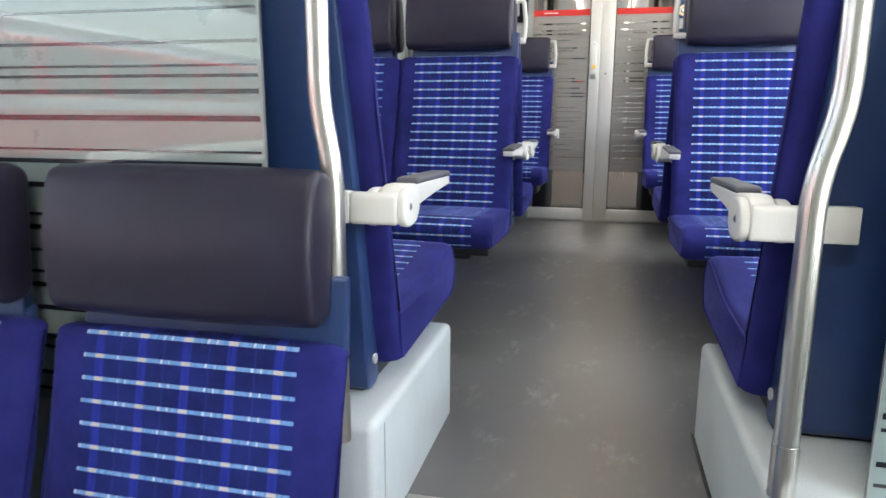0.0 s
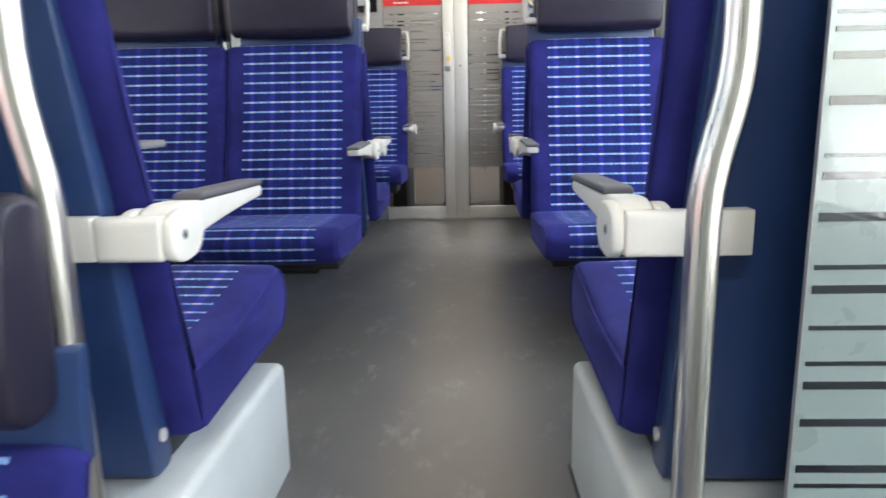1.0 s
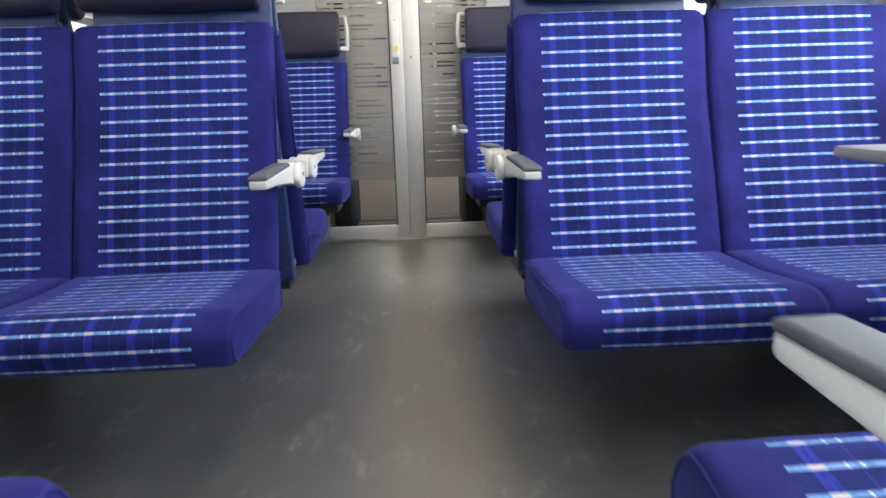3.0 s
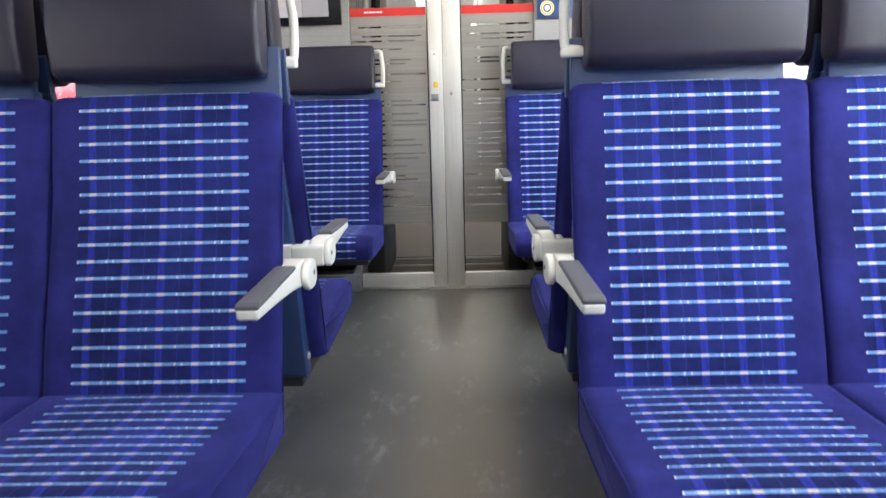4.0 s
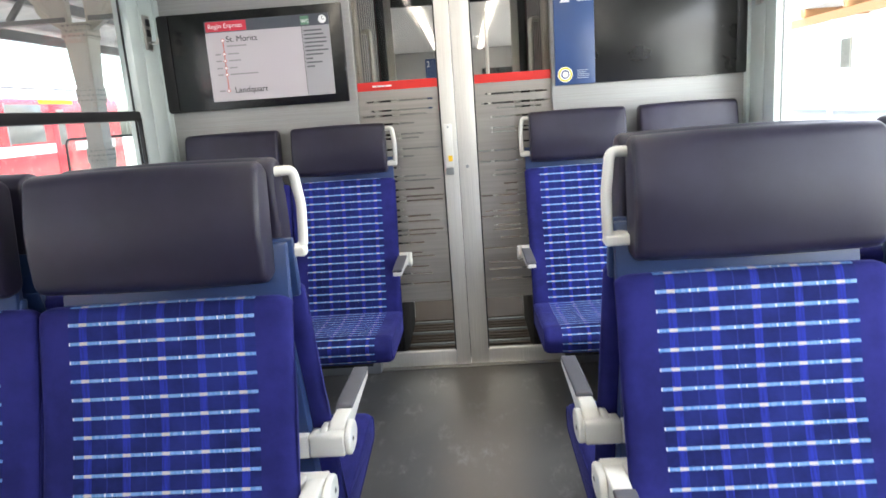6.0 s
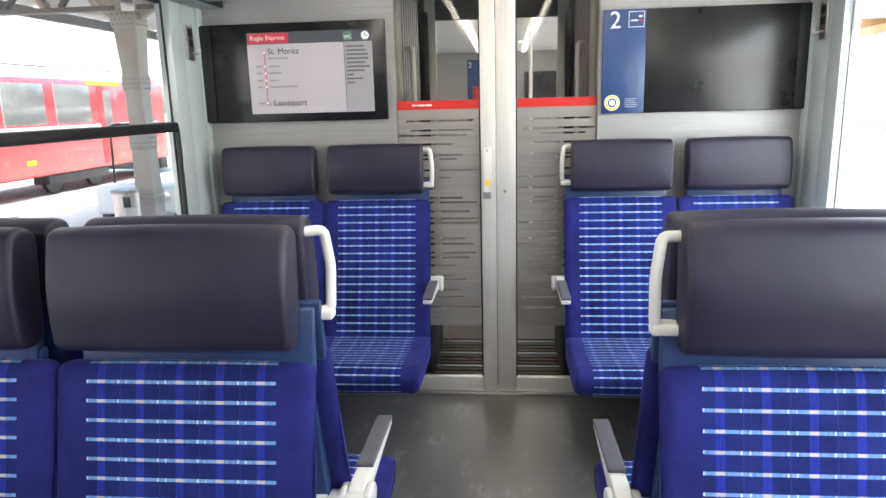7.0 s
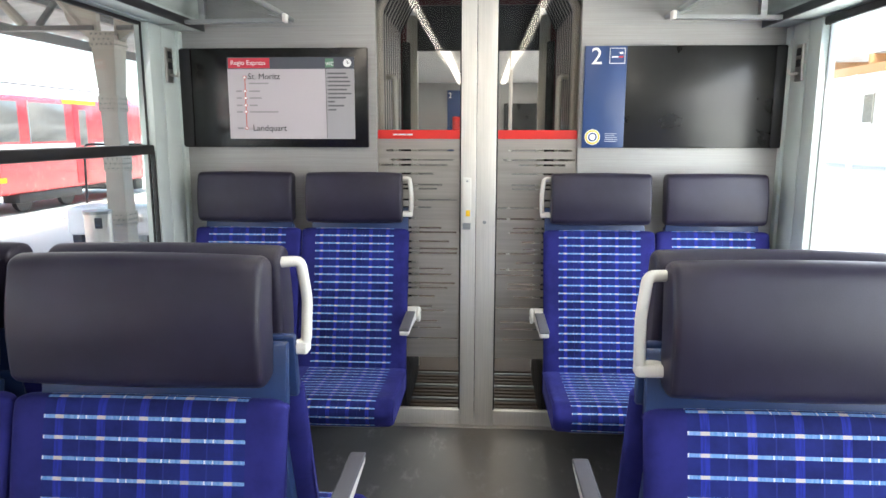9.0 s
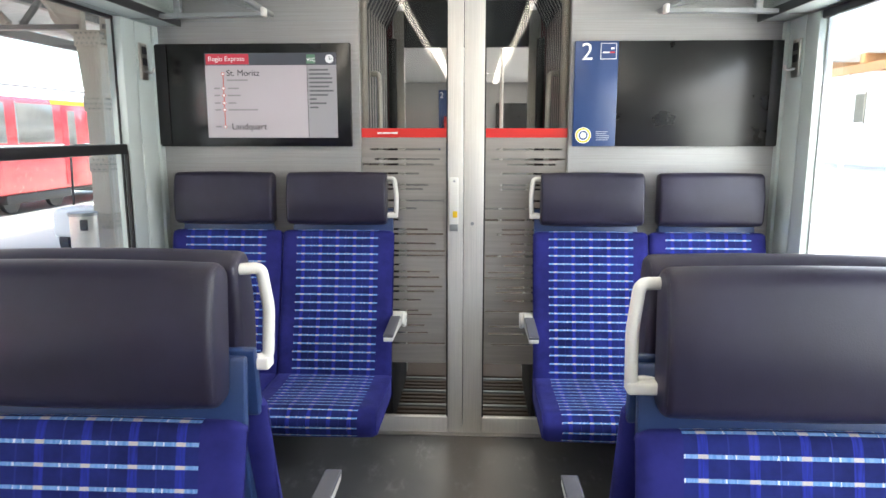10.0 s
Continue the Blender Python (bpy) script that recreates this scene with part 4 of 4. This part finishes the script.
for y in (10.7, 0.2, 21.2, 31.7):
    column(-5.0, y + 0.12)
canopy = empty("platform_canopy")
tagged(canopy, "platform canopy of grey beams under corrugated sheets", "canopy")
for x, z in ((-8.4, 3.2), (-6.7, 3.4), (-5.0, 3.62), (-3.3, 3.4), (-2.0, 3.2)):
    part("purlin", box(x - 0.06, x + 0.06, -14, 60, z - 0.1, z + 0.08), BEAM, canopy)
for s in (-1, 1):
    sheet = bmesh.new()
    prev = None
    for k in range(261):
        y = -14 + k * 0.28
        bump = 0.035 if k % 2 else 0.0
        cur = [sheet.verts.new((-5.0 + s * dx, y, z + bump + q)) for dx, z in ((0.0, 3.80), (3.7, 3.34)) for q in (0.0, 0.008)]
        if prev:
            for i, j in ((0, 2), (1, 3), (0, 1), (2, 3)):
                sheet.faces.new((prev[i], prev[j], cur[j], cur[i]))
        prev = cur
    part("corrugated_sheet", sheet, ROOFM, canopy, smooth=False)

binn = empty("litter_bin", pose(-5.02, 10.25, GROUND))
tagged(binn, "round stainless steel litter bin on the platform", "litter bin")
part("body", tube([(0, 0, 0.0), (0, 0, 0.80)], 0.165, 20), STEEL, binn)
part("lid", tube([(0, 0, 0.80), (0, 0, 0.84)], 0.18, 20), GREY, binn)
part("opening", box(0.05, 0.15, -0.172, -0.16, 0.62, 0.76, 0.004), DARK, binn)

cart = empty("platform_cart", pose(-5.75, 12.2, GROUND))
tagged(cart, "small white platform service cart with a framed windscreen", "service cart")
part("hood", box(-0.62, 0.72, -0.55, 0.15, 0.28, 0.72, 0.08, 3), TRAINWHITE, cart)
part("bed", box(-0.62, 0.72, 0.15, 2.2, 0.28, 0.52, 0.04), TRAINWHITE, cart)
part("windscreen_frame", tube(bent([(-0.58, 0.0, 0.72), (-0.58, 0.05, 1.66), (0.68, 0.05, 1.66), (0.68, 0.0, 0.72)], 0.10), 0.018, 8), DARK, cart)
part("windscreen", box(-0.56, 0.66, 0.015, 0.027, 0.74, 1.64), GLASS, cart)
part("headlight", box(0.42, 0.62, -0.56, -0.545, 0.50, 0.62, 0.004), STEEL, cart)
part("seat", prism([(0.62, 0.52), (1.1, 0.52), (1.18, 1.25), (1.05, 1.25), (0.98, 0.75), (0.62, 0.72)], 0.12, 0.62, 0.03), DARK, cart)
part("mirror", prism([(-0.06, 0.62), (-0.02, 0.62), (-0.02, 0.86), (-0.06, 0.86)], 0.05, 0.19, 0.01), DARK, cart)
for x in (-0.55, 0.65):
    for y in (-0.2, 1.8):
        part("wheel", disc((x, y, 0.2), (1, 0, 0), 0.2, 0.14, 18), DARK, cart)

train = empty("red_train")
tagged(train, "red and white narrow-gauge train standing at the platform opposite", "train")
TX, T0, T1 = -12.0, -62.0, 25.2
part("body", box(TX - 2.6, TX, T0, T1, -0.22, 2.34, 0.10, 3), TRAINRED, train)
oo = [(TX - 2.5, 2.342), (TX - 0.1, 2.342), (TX - 0.22, 2.62), (TX - 0.8, 2.86), (TX - 1.8, 2.86), (TX - 2.38, 2.62)]
part("roof", prism_y(oo, T0 + 0.1, T1 - 1.0), TRAINWHITE, train)
part("roof_edge", box(TX - 0.2, TX - 0.12, T0 + 0.1, T1 - 1.2, 2.62, 2.66), BEAM, train)
part("cab_brow", prism_y([(TX - 2.5, 2.342), (TX - 0.1, 2.342), (TX - 0.5, 2.75), (TX - 2.1, 2.75)], T1 - 0.98, T1 - 0.3), TRAINRED, train)
part("white_band", box(TX - 0.01, TX + 0.006, T0 + 0.3, T1 - 0.6, 0.80, 1.08), TRAINWHITE, train)
for k in range(40):
    y = 19.25 - 2.0 * k
    wi = part("window", box(TX - 0.02, TX + 0.004, y, y + 1.55, 1.14, 2.18, 0.004), TRAINGLASS, train)
    part("frame", box(TX - 0.02, TX + 0.010, y - 0.05, y, 1.10, 2.22), GREY, wi)
part("door_leaf", box(TX - 0.02, TX + 0.012, 21.2, 22.2, -0.1, 2.2, 0.01), TRAINRED, train)
part("door_window", box(TX - 0.02, TX + 0.016, 21.45, 21.85, 1.0, 2.05, 0.01), TRAINGLASS, train)
part("yellow_band", box(TX - 0.02, TX + 0.008, 20.75, 22.4, 2.2, 2.31), YELLOW, train)
part("lamp_marker", box(TX - 0.02, TX + 0.01, 17.8, 18.15, 0.12, 0.25), YELLOW, train)
for y in (-11.5, -9.3, 19.0, 20.9):
    part("wheel", disc((TX - 0.25, y, -0.35), (1, 0, 0), 0.36, 0.12, 20), DARK, train)
part("bogie", box(TX - 0.5, TX - 0.02, 18.6, 21.4, -0.45, -0.2, 0.03), DARK, train)
part("bogie", box(TX - 0.5, TX - 0.02, -12.1, -8.7, -0.45, -0.2, 0.03), DARK, train)
part("coupler", box(TX - 1.5, TX - 1.1, T1 - 0.05, T1 + 0.5, -0.1, 0.15, 0.03), DARK, train)
part("snow_plough", box(TX - 2.4, TX - 0.2, T1 - 0.3, T1 + 0.2, -0.6, -0.23, 0.05), DARK, train)

hall = empty("station_building")
tagged(hall, "pale station building with timber roof beams across the platform", "building")
part("wall", box(22.0, 30.0, -30, 70, -0.7, 7.0), TRAINWHITE, hall)
for k in range(9):
    y = 2 + k * 5.0
    wv = part("window", box(21.97, 22.02, y, y + 1.0, 2.0, 3.6), TRAINGLASS, hall)
    part("frame", box(21.94, 21.99, y - 0.1, y, 1.9, 3.7), CONC, wv)
part("roof", box(18.5, 22.0, -30, 70, 5.2, 5.35), TRAINWHITE, hall)
for k in range(12):
    y = -6 + k * 4.2
    part("timber_beam", box(18.4, 21.9, y, y + 0.25, 4.7, 5.15, 0.01), ORANGE, hall)
part("timber_beam", box(18.6, 18.9, -20, 60, 4.3, 4.7, 0.01), ORANGE, hall)
for k in range(6):
    y = 4 + k * 8.4
    part("post", box(18.65, 18.85, y, y + 0.2, GROUND, 4.3, 0.01), TRAINWHITE, hall)
